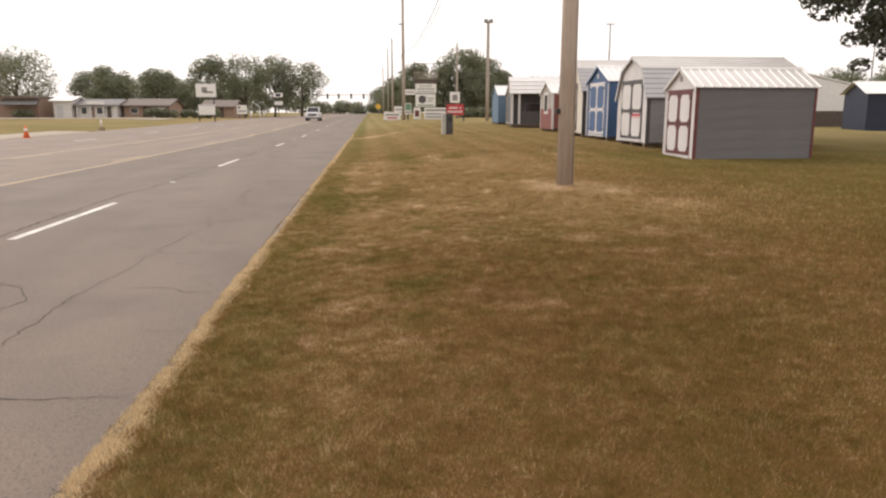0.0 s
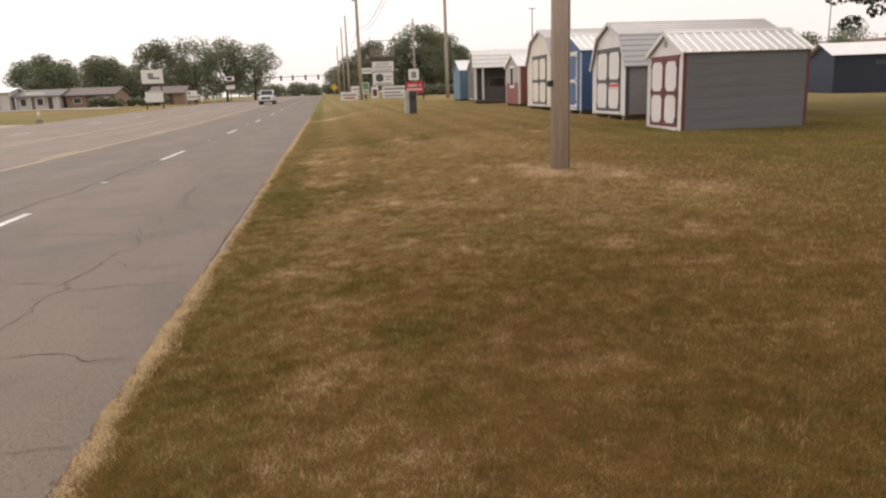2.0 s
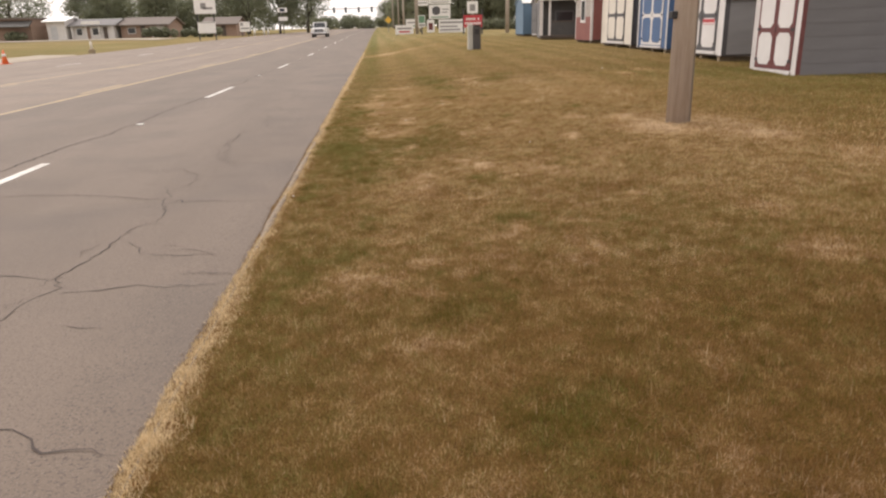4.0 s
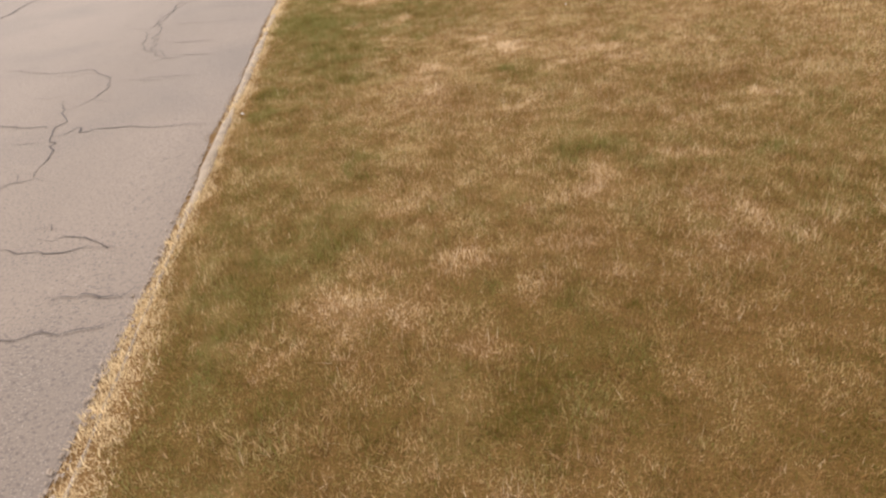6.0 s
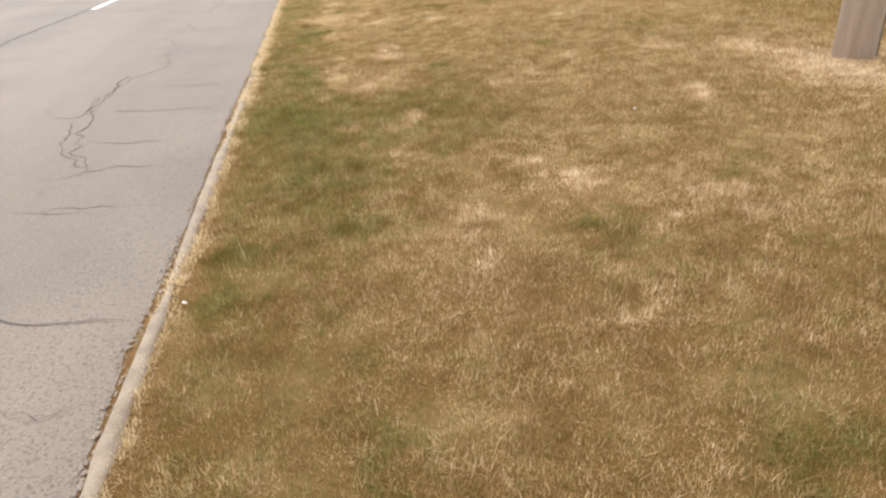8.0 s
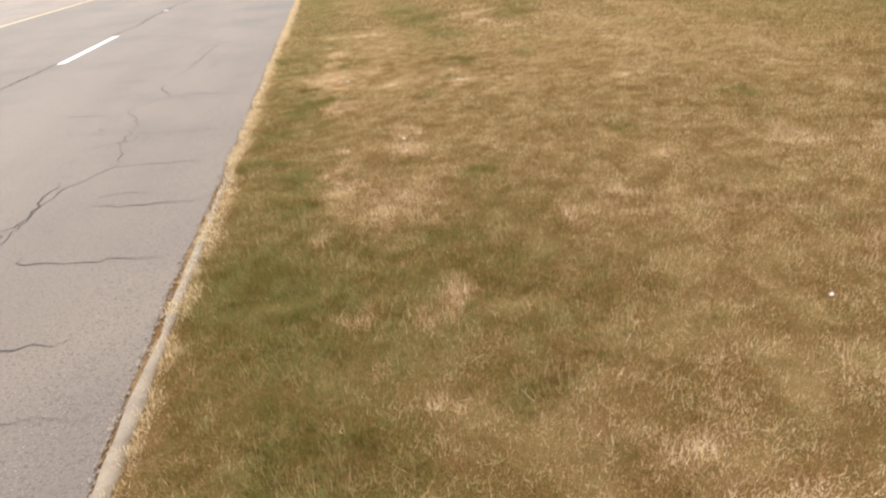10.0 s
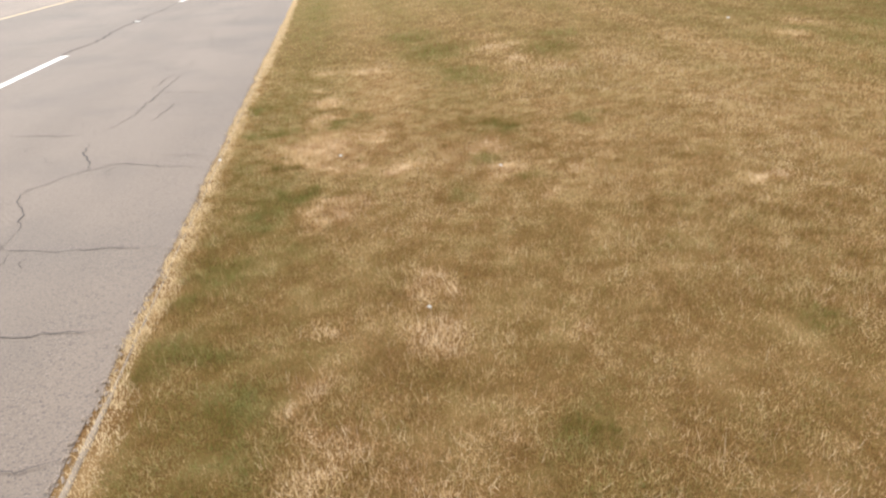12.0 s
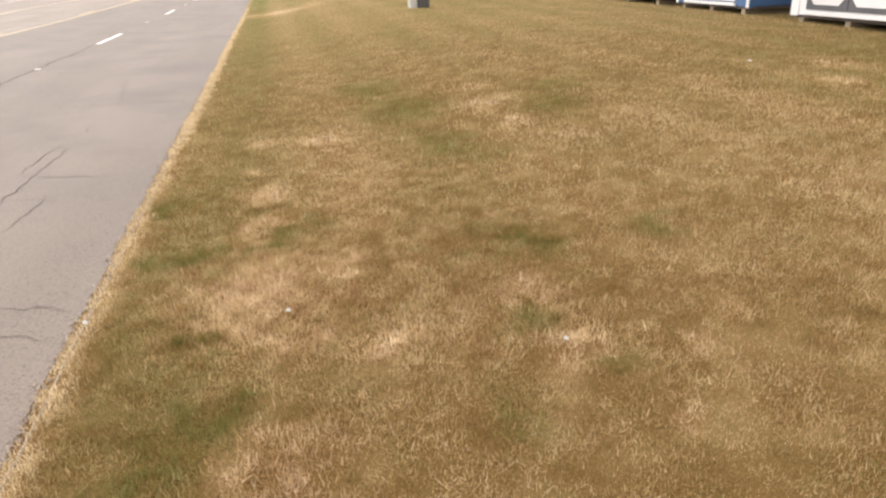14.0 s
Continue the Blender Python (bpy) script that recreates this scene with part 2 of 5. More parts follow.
def stain_map(spots):
    """A raster of soft-edged blots with wandering outlines, 0 to 1."""
    X, Y = np.meshgrid(np.arange(STAIN_X, 9.0, STAIN_STEP), np.arange(STAIN_Y, 44.0, STAIN_STEP), indexing="ij")
    U = X + 0.22 * (value_noise(X, Y, 0.16, 81) - 0.5) + 0.10 * (value_noise(X, Y, 0.05, 82) - 0.5)
    V = Y + 0.30 * (value_noise(X, Y, 0.18, 83) - 0.5) + 0.12 * (value_noise(X, Y, 0.06, 84) - 0.5)
    m = np.zeros(X.shape)
    for x, y, r in spots:
        i0, i1 = (max(0, int((x + e * (2.3 * r + 0.2) - STAIN_X) / STAIN_STEP)) for e in (-1, 1))
        j0, j1 = (max(0, int((y + e * (2.6 * r + 0.3) - STAIN_Y) / STAIN_STEP)) for e in (-1, 1))
        w = (slice(i0, i1), slice(j0, j1))
        m[w] = np.maximum(m[w], np.exp(-((U[w] - x) / r) ** 2 - ((V[w] - y) / (1.1 * r)) ** 2))
    return m


BLEACH_MAP = stain_map(BLEACHED_A + BLEACHED_B + BLEACHED_C + BLEACHED_D)
LUSH_MAP = stain_map([(x, y, 1.2 * r) for x, y, r in LUSH_A + LUSH_B])
SCORCH_MAP = stain_map(SCORCHED_A + SCORCHED_B)


def stain(m, x, y):
    i = np.clip(((np.asarray(x) - STAIN_X) / STAIN_STEP).astype(int), 0, m.shape[0] - 1)
    j = np.clip(((np.asarray(y) - STAIN_Y) / STAIN_STEP).astype(int), 0, m.shape[1] - 1)
    return m[i, j]


def dryness(x, y):
    """How dead the turf is, 0 green to 1 straw, patch by patch; lowered by the sheds to paint tree shade too."""
    calm = 1 - 0.45 * smooth(11, 17, y)
    d = 0.465 + 0.10 * (value_noise(x, y, 1.1, 3) - 0.5) + calm * (0.10 * (value_noise(x, y, 0.26, 5) - 0.5) + 0.16 * (value_noise(x, y, 0.10, 7) - 0.5) + 0.31 * (value_noise(x, y, 0.034, 8) - 0.5)) + 0.08 * (value_noise(x, y, 3.5, 9) - 0.5)
    # Greener towards the sheds, with the tree's shade put in as darker turf.
    d = d - 0.10 * smooth(12, 8, y) * smooth(0.5, 3, x) - 0.30 * smooth(4.5, 9, x) * smooth(27, 20, y)
    d = d - 0.17 * smooth(0.75, 0.15, x) * smooth(-0.27, -0.12, x)
    d = d + 0.22 * smooth(1.1, 0.3, np.hypot(x - 4.34, (y - 12.9) * 0.8))
    d = d - 0.14 * smooth(17, 27, y) + 0.07 * np.sin(x * 5.0 + 1.5 * value_noise(x, y, 3.0, 15) + 0.05 * y) * smooth(15, 21, y)
    d = d + 0.42 * stain(BLEACH_MAP, x, y) * (0.55 + 0.7 * value_noise(x, y, 0.07, 13)) - 0.38 * stain(LUSH_MAP, x, y) * (0.6 + 0.6 * value_noise(x, y, 0.1, 14))
    d = d + 0.27 * smooth(1.7, 0.3, np.abs(y - 42.0 - 0.25 * x)) * smooth(6, 1.5, x)
    return np.clip(d, 0, 1)


def russet(x, y):
    """Where the turf is a darker, redder brown."""
    return 0.56 * smooth(9.8, 6.5, y) * (0.4 + 0.78 * smooth(0.4, 2.0, x)) * smooth(13, 9, x) + 0.34 * stain(SCORCH_MAP, x, y)


def thatch_right(y):
    return -0.248 + 0.07 * (value_noise(y, y * 0, 0.6, 21) - 0.5) + 0.10 * (value_noise(y, y * 0, 0.17, 22) - 0.5)


def road_right(y):
    return -0.362 + 0.03 * (value_noise(y, y * 0, 0.9, 23) - 0.5) + 0.02 * (value_noise(y, y * 0, 0.14, 24) - 0.5)


# ---- materials ----
def turf_material(name, blades):
    """Turf that goes from green to brown to straw by the attributes dry and tint; low tint also paints the far haze."""
    m = bpy.data.materials.new(name)
    m.use_nodes = True
    n, l = m.node_tree.nodes, m.node_tree.links
    bsdf = n["Principled BSDF"]
    bsdf.inputs["Roughness"].default_value = 0.75 if blades else 0.95
    bsdf.inputs["Specular IOR Level"].default_value = 0.05
    at = n.new("ShaderNodeAttribute")
    at.attribute_name = "dry"
    ramp = n.new("ShaderNodeValToRGB")
    stops = ((0.0, (0.148, 0.140, 0.040)), (0.28, (0.240, 0.178, 0.070)), (0.52, (0.366, 0.246, 0.118)), (0.75, (0.475, 0.338, 0.192)), (1.0, (0.62, 0.495, 0.335)))
    if not blades:
        stops = tuple((p, tuple(0.7 * q for q in c)) for p, c in stops)
    el = ramp.color_ramp.elements
    for i, (p, c) in enumerate(stops):
        e = el[i] if i < 2 else el.new(p)
        e.position, e.color = p, (*c, 1)
    co, nz = n.new("ShaderNodeTexCoord"), n.new("ShaderNodeTexNoise")
    nz.inputs["Scale"].default_value, nz.inputs["Detail"].default_value = (1.1, 3) if blades else (150, 5)
    l.new(co.outputs["Object"], nz.inputs["Vector"])
    mad = n.new("ShaderNodeMath")
    mad.operation = "MULTIPLY_ADD"
    mad.inputs[1].default_value = 0.25 if blades else 0.7
    l.new(nz.outputs[0], mad.inputs[0])
    sub = n.new("ShaderNodeMath")
    sub.operation = "SUBTRACT"
    sub.inputs[1].default_value = 0.125 if blades else 0.35
    l.new(at.outputs["Fac"], sub.inputs[0])
    l.new(sub.outputs[0], mad.inputs[2])
    l.new(mad.outputs[0], ramp.inputs[0])
    tone = n.new("ShaderNodeHueSaturation")
    tint = n.new("ShaderNodeAttribute")
    tint.attribute_name = "tint"
    # Low tint pales and greys the turf, which paints haze on the far lawn.
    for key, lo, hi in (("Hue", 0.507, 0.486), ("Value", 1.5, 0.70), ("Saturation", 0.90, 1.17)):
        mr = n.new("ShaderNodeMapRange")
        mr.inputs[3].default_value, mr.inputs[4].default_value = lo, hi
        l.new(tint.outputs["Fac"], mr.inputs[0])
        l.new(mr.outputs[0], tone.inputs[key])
    l.new(ramp.outputs[0], tone.inputs["Color"])
    l.new(tone.outputs[0], bsdf.inputs["Base Color"])
    if blades:
        tr, ms = n.new("ShaderNodeBsdfTranslucent"), n.new("ShaderNodeMixShader")
        l.new(tone.outputs[0], tr.inputs[0])
        ms.inputs[0].default_value = 0.35
        l.new(bsdf.outputs[0], ms.inputs[1])
        l.new(tr.outputs[0], ms.inputs[2])
        l.new(ms.outputs[0], n["Material Output"].inputs[0])
    else:
        bp, nf = n.new("ShaderNodeBump"), n.new("ShaderNodeTexNoise")
        nf.inputs["Scale"].default_value, nf.inputs["Detail"].default_value = 130, 6
        l.new(co.outputs["Object"], nf.inputs["Vector"])
        bp.inputs["Strength"].default_value, bp.inputs["Distance"].default_value = 0.8, 0.03
        l.new(nf.outputs[0], bp.inputs["Height"])
        l.new(bp.outputs[0], bsdf.inputs["Normal"])
    return m


def asphalt_material():
    m = bpy.data.materials.new("worn_asphalt")
    m.use_nodes = True
    n, l = m.node_tree.nodes, m.node_tree.links
    bsdf = n["Principled BSDF"]
    bsdf.inputs["Roughness"].default_value = 0.84
    co = n.new("ShaderNodeTexCoord")
    lanes = n.new("ShaderNodeMapping")
    lanes.inputs["Scale"].default_value = (1.0, 0.12, 1.0)
    l.new(co.outputs["Object"], lanes.inputs[0])
    streak, blot, grit, stone = (n.new("ShaderNodeTexNoise") for _ in range(4))
    for t, s, d in ((streak, 0.9, 4), (blot, 0.7, 6), (grit, 85, 6), (stone, 210, 2)):
        t.inputs["Scale"].default_value, t.inputs["Detail"].default_value = s, d
    l.new(lanes.outputs[0], streak.inputs["Vector"])
    for t in (blot, grit, stone):
        l.new(co.outputs["Object"], t.inputs["Vector"])

    def mixed(a, b, fac, lo, hi):
        mr, mx = n.new("ShaderNodeMapRange"), n.new("ShaderNodeMix")
        mr.inputs[1].default_value, mr.inputs[2].default_value = lo, hi
        l.new(fac, mr.inputs[0])
        mx.data_type = "RGBA"
        l.new(mr.outputs[0], mx.inputs[0])
        for s, c in ((6, a), (7, b)):
            if isinstance(c, tuple):
                mx.inputs[s].default_value = (*c, 1)
            else:
                l.new(c, mx.inputs[s])
        return mx.outputs[2]
    a = mixed((0.141, 0.105, 0.081), (0.178, 0.135, 0.106), streak.outputs[0], 0.35, 0.65)
    b = mixed((0.127, 0.097, 0.078), a, blot.outputs[0], 0.3, 0.52)
    c = mixed((0.066, 0.051, 0.043), b, grit.outputs[0], 0.27, 0.5)
    d = mixed(c, (0.30, 0.25, 0.22), stone.outputs[0], 0.60, 0.74)
    axis = n.new("ShaderNodeSeparateXYZ")
    l.new(co.outputs["Object"], axis.inputs[0])
    pale = n.new("ShaderNodeHueSaturation")
    pale.inputs["Value"].default_value = 1.35
    l.new(d, pale.inputs["Color"])
    d = mixed(pale.outputs[0], d, axis.outputs[0], -7.1, -6.6)
    l.new(d, bsdf.inputs["Base Color"])
    bp = n.new("ShaderNodeBump")
    bp.inputs["Strength"].default_value, bp.inputs["Distance"].default_value = 0.15, 0.003
    l.new(grit.outputs[0], bp.inputs["Height"])
    l.new(bp.outputs[0], bsdf.inputs["Normal"])
    return m


TURF = turf_material("turf_soil", False)
BLADE = turf_material("grass_blades", True)
ASPHALT = asphalt_material()
THATCH = leaf_material("dead_thatch_straw", (0.54, 0.40, 0.22), (0.82, 0.67, 0.44))
EDGING = material("worn_concrete_edging", (0.28, 0.22, 0.16), (0.17, 0.13, 0.095), 9, 0.95, bump=0.8, fine=90, amount=0.5)
RUBBLE = material("broken_asphalt_rim", (0.17, 0.13, 0.10), (0.28, 0.22, 0.17), 12, 0.95, bump=0.6, fine=60)
CRACK = material("crack_fill", (0.04, 0.032, 0.029), (0.08, 0.062, 0.055), 5, 0.95)
WHITE_LINE = material("worn_white_line", (0.72, 0.70, 0.66), (0.45, 0.42, 0.39), 3, 0.7, fine=25, amount=0.35)
YELLOW_LINE = material("worn_yellow_line", (0.52, 0.36, 0.17), (0.32, 0.25, 0.165), 3, 0.7, fine=25, amount=0.4)
GRAVEL = material("pale_gravel", (0.40, 0.34, 0.27), (0.30, 0.25, 0.19), 1.5, 0.95)
POLE_WOOD = material("weathered_pole", (0.55, 0.465, 0.39), (0.42, 0.335, 0.27), 5, 0.9, bump=0.6, fine=30, stretch=(5, 5, 0.35))
# Distant wood, lightened so that haze is part of its colour.
HAZED_POLE = material("hazed_pole_wood", (0.40, 0.35, 0.30), (0.31, 0.265, 0.225), 3, 0.9)
BLACK = material("black_rubber", (0.02, 0.02, 0.022), (0.035, 0.033, 0.032), 8, 0.7)
GREY_WALL = material("grey_paint", (0.155, 0.150, 0.154), (0.128, 0.123, 0.126), 2.5, 0.6, vary=0.05, stretch=(0.4, 1, 2))
PALE_GREY_WALL = material("pale_grey_paint", (0.27, 0.262, 0.262), (0.22, 0.213, 0.213), 2.5, 0.6, vary=0.05, stretch=(0.4, 1, 2))
WHITE_WALL = material("white_paint", (0.69, 0.665, 0.65), (0.61, 0.585, 0.57), 2, 0.6, vary=0.02)
CREAM_WALL = material("cream_paint", (0.70, 0.65, 0.57), (0.62, 0.57, 0.5), 2, 0.6)
RED_TRIM = material("barn_red_trim", (0.15, 0.04, 0.038), (0.11, 0.03, 0.03), 4, 0.6)
CHAR_TRIM = material("charcoal_trim", (0.095, 0.09, 0.095), (0.07, 0.067, 0.07), 4, 0.6)
BLUE_WALL = material("blue_paint", (0.062, 0.13, 0.265), (0.05, 0.105, 0.225), 2, 0.55)
NAVY_WALL = material("navy_paint", (0.020, 0.028, 0.060), (0.015, 0.022, 0.046), 2, 0.5)
DULL_BLUE = material("faded_blue_paint", (0.13, 0.21, 0.30), (0.10, 0.17, 0.25), 2, 0.6)
BRICK_RED = material("faded_red_paint", (0.25, 0.085, 0.072), (0.20, 0.068, 0.06), 2.5, 0.7)
STONE_LOOK = material("pale_stone_facing", (0.5, 0.46, 0.42), (0.3, 0.27, 0.25), 7, 0.8, amount=0.4)
METAL_ROOF = material("galvanised_roof", (0.76, 0.74, 0.72), (0.65, 0.63, 0.61), 1.5, 0.45, 0.15, stretch=(0.5, 1, 1))
WHITE_ROOF = material("white_metal_roof", (0.82, 0.81, 0.80), (0.74, 0.73, 0.72), 1.5, 0.4, 0.1)
GREY_METAL = material("blue_grey_metal", (0.56, 0.56, 0.57), (0.47, 0.47, 0.48), 1.5, 0.5, 0.15, stretch=(0.5, 1, 1))
RAW_WOOD = material("treated_lumber", (0.34, 0.27, 0.18), (0.25, 0.19, 0.12), 5, 0.85)
DARK_WOOD = material("shaded_deck_wood", (0.12, 0.095, 0.08), (0.08, 0.065, 0.055), 4, 0.85)
SCREEN = material("dark_screen", (0.05, 0.05, 0.052), (0.075, 0.072, 0.07), 3, 0.5)
STEEL = material("grey_steel", (0.33, 0.33, 0.33), (0.25, 0.25, 0.25), 4, 0.5, 0.5)
DARK_STEEL = material("dark_steel", (0.05, 0.05, 0.052), (0.07, 0.068, 0.066), 4, 0.6, 0.2)
BOX_PALE = material("pale_cabinet_paint", (0.46, 0.45, 0.40), (0.37, 0.36, 0.32), 3, 0.6)
BOX_DARK = material("dark_cabinet_paint", (0.075, 0.07, 0.065), (0.055, 0.05, 0.047), 3, 0.6)
SIGN_RED = material("red_sign_face", (0.50, 0.045, 0.06), (0.44, 0.04, 0.05), 3, 0.45)
SIGN_WHITE = material("white_sign_face", (0.78, 0.77, 0.75), (0.70, 0.69, 0.67), 3, 0.45)
SIGN_GREEN = material("green_sign_face", (0.14, 0.27, 0.17), (0.11, 0.22, 0.14), 3, 0.5)
SIGN_GREY = material("grey_lettering", (0.22, 0.21, 0.21), (0.3, 0.29, 0.28), 3, 0.5)
ORANGE = material("orange_plastic", (0.75, 0.17, 0.05), (0.62, 0.13, 0.04), 5, 0.5)
WARN_YELLOW = material("warning_yellow", (0.70, 0.42, 0.05), (0.6, 0.36, 0.05), 4, 0.5)
TAN_WALL = material("tan_brick_wall", (0.34, 0.235, 0.18), (0.26, 0.18, 0.14), 4, 0.85)
BROWN_ROOF = material("brown_shingles", (0.20, 0.165, 0.145), (0.15, 0.125, 0.11), 3, 0.9)
GREY_ROOF = material("grey_shingles", (0.23, 0.22, 0.22), (0.18, 0.17, 0.17), 3, 0.9)
GLASS_DARK = material("dark_window_glass", (0.03, 0.033, 0.038), (0.045, 0.047, 0.05), 2, 0.12, bump=0.0)
TRUCK_WHITE = material("white_car_paint", (0.70, 0.70, 0.70), (0.66, 0.66, 0.66), 2, 0.25, bump=0.0)
CHROME = material("chrome", (0.55, 0.55, 0.56), (0.45, 0.45, 0.46), 4, 0.2, 0.9, bump=0.0)
BARK = material("tree_bark", (0.10, 0.08, 0.065), (0.06, 0.048, 0.04), 6, 0.95, bump=0.6, stretch=(3, 3, 0.6))
# Paler than living foliage: distance haze is put into this leaf colour.
HAZED_LEAF = leaf_material("hazed_tree_leaves", (0.15, 0.165, 0.105), (0.25, 0.265, 0.17), 0.5)
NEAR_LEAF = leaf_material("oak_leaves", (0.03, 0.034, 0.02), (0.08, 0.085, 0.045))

# ---- ground: one sheet to the horizon ----
def spread(a, b, step, far, ratio=1.12):
    inner = np.arange(a, b + step / 2, step)
    out, s, p = [], step, b
    while p < far:
        s *= ratio
        p += s
        out.append(p)
    low, s, p = [], step, a
    while p > -far:
        s *= ratio
        p -= s
        low.append(p)
    return np.concatenate((low[::-1], inner, out))


gx, gy = spread(-0.6, 6.5, 0.06, 2500), spread(0.5, 30, 0.1, 2500)
GX, GY = np.meshgrid(gx, gy, indexing="ij")
gz = ground_z(GX, GY) + 0.03 * (value_noise(GX, GY, 0.9, 31) - 0.5) * smooth(-0.25, 0.1, GX)
gd = dryness(GX, GY)
straw = smooth(0.05, -0.05, GX - thatch_right(GY))
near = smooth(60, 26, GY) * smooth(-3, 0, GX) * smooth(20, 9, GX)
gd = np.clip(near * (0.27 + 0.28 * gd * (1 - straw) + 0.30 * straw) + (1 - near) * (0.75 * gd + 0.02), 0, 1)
nx, ny = GX.shape
idx = np.arange(nx * ny).reshape(nx, ny)
quads = np.stack((idx[:-1, :-1], idx[1:, :-1], idx[1:, 1:], idx[:-1, 1:]), -1).reshape(-1, 4)
# Tint drops with distance, painting haze into the far ground; near ground is darker.
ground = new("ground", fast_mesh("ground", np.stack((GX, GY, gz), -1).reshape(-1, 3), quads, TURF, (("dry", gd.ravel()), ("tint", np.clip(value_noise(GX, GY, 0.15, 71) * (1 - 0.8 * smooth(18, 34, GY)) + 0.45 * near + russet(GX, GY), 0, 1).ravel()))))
tagged(ground, "half-dead mown lawn going from green to straw", "lawn", kind="structure")

# ---- road ----
ry = np.concatenate((np.arange(-60, 0, 2.0), np.arange(0, 40, 0.05), np.arange(40, 620, 5.0)))
rx = np.array((-20.0, -15.0, -10.9, -6.9, -3.4, -1.6, -0.8, 0.0))
RX, RY = np.meshgrid(rx, ry, indexing="ij")
RX[-1] = road_right(ry)
RZ = road_z(RY) + 0.01
RZ[-1] -= 0.007
under = np.array([RX[-1] + 0.01, ry, RZ[-1] - 0.07]).T
rv = np.concatenate((np.stack((RX, RY, RZ), -1).reshape(-1, 3), under))
ri = np.arange(len(rv)).reshape(-1, len(ry))
rq = np.stack((ri[:-1, :-1], ri[1:, :-1], ri[1:, 1:], ri[:-1, 1:]), -1).reshape(-1, 4)
road = new("road", fast_mesh("road", rv, rq, ASPHALT, flat=True))
tagged(road, "worn five-lane asphalt road with cracks and faded lines", "road", kind="structure")


def stripe(name, x, y0, y1, width, mat):
    bm = bmesh.new()
    ys = np.arange(y0, y1 + 0.01, max(0.5, (y1 - y0) / 60))
    z = road_z(ys) + 0.014
    lo = [bm.verts.new((x - width / 2, y, h)) for y, h in zip(ys, z)]
    hi = [bm.verts.new((x + width / 2, y, h)) for y, h in zip(ys, z)]
    for i in range(len(ys) - 1):
        bm.faces.new((lo[i], hi[i], hi[i + 1], lo[i + 1]))
    return part(name, bm, mat, road)


for k in range(-2, 16):
    y0 = 21.25 + 12.19 * k
    stripe("lane_dash", -3.39, y0 + (0.5 if k == -1 else 0), y0 + (4.2 if k == -1 else 3.3), 0.115, WHITE_LINE)
    stripe("lane_dash", -15.0, y0 + 19.6 - 12.19, y0 + 22.8 - 12.19, 0.115, WHITE_LINE)
    stripe("turn_lane_dash", -7.05, y0 + 2.2, y0 + 5.4, 0.11, YELLOW_LINE)
    stripe("turn_lane_dash", -10.85, y0 + 4.0, y0 + 7.4, 0.11, YELLOW_LINE)
    part("road_stud", box(-3.44, -3.34, y0 + 7.4, y0 + 7.52, float(road_z(y0 + 7.4)) + 0.008, float(road_z(y0 + 7.4)) + 0.03, 0.006), WHITE_LINE, road)
stripe("centre_line", -6.78, -60, 420, 0.115, YELLOW_LINE)
stripe("centre_line", -11.1, -60, 420, 0.11, YELLOW_LINE)


def crack(path, width, seed, name="crack"):
    """A jagged ribbon that wanders along a few guide points, wider and narrower as it goes."""
    rng = np.random.default_rng(seed)
    pts = []
    for (xa, ya), (xb, yb) in zip(path, path[1:]):
        n = max(3, int(math.hypot(xb - xa, yb - ya) / 0.06))
        for i in range(n):
            t = i / n
            pts.append((xa + (xb - xa) * t, ya + (yb - ya) * t))
    pts.append(path[-1])
    p = np.array(pts)
    wob = np.cumsum(rng.normal(0, 0.011, p.shape), 0)
    wob -= np.linspace(0, 1, len(p))[:, None] * wob[-1]
    p = p + wob + rng.normal(0, 0.013, p.shape)
    d = np.gradient(p, axis=0)
    d /= np.linalg.norm(d, axis=1)[:, None] + 1e-9
    side = np.stack((-d[:, 1], d[:, 0]), 1)
    w = width * ((0.35 + 0.65 * rng.random(len(p))) * np.clip(np.convolve(1.8 * rng.random(len(p) + 8), np.ones(9) / 9, 'valid'), 0.65, 1.25))[:, None] * np.minimum(1, np.minimum(np.arange(len(p)), np.arange(len(p))[::-1]) / 5 + 0.25)[:, None]
    bm = bmesh.new()
    lo = [bm.verts.new((*q, 0.013)) for q in p - side * w]
    hi = [bm.verts.new((*q, 0.013)) for q in p + side * w]
    for i in range(len(p) - 1):
        bm.faces.new((lo[i], lo[i + 1], hi[i + 1], hi[i]))
    bmesh.ops.recalc_face_normals(bm, faces=bm.faces)
    return part(name, bm, CRACK, road)


# cracks of the outer lane, stretch by stretch: guide points on the road
CRACKS_A = (((-0.69, 5.69), (-0.56, 5.71), (-0.39, 5.71)), ((-1.24, 7.01), (-0.9, 6.96), (-0.66, 6.82), (-0.39, 6.74)), ((-1.9, 2.6), (-1.6, 4.4), (-1.5, 5.6), (-1.55, 6.7), (-1.5, 7.63), (-1.51, 8.1), (-1.5, 8.32), (-1.36, 8.52), (-1.5, 8.74), (-1.41, 9.09), (-1.4, 9.64), (-1.32, 10.12)), ((-1.36, 8.52), (-1.03, 8.6), (-0.39, 8.53)), ((-1.14, 7.99), (-0.88, 7.92)), ((-2.02, 8.89), (-1.5, 8.74)), ((-0.39, 4.55), (-1.2, 4.6), (-3.2, 4.4)), ((-2.1, 6), (-1.85, 6.6), (-2.15, 7.13), (-2.6, 7.3)),)
CRACKS_B = (((-3.22, 11.32), (-2.34, 11.16), (-1.45, 10.88)), ((-1.27, 9.51), (-1.09, 9.26), (-0.84, 9.15), (-0.56, 9.14)),)
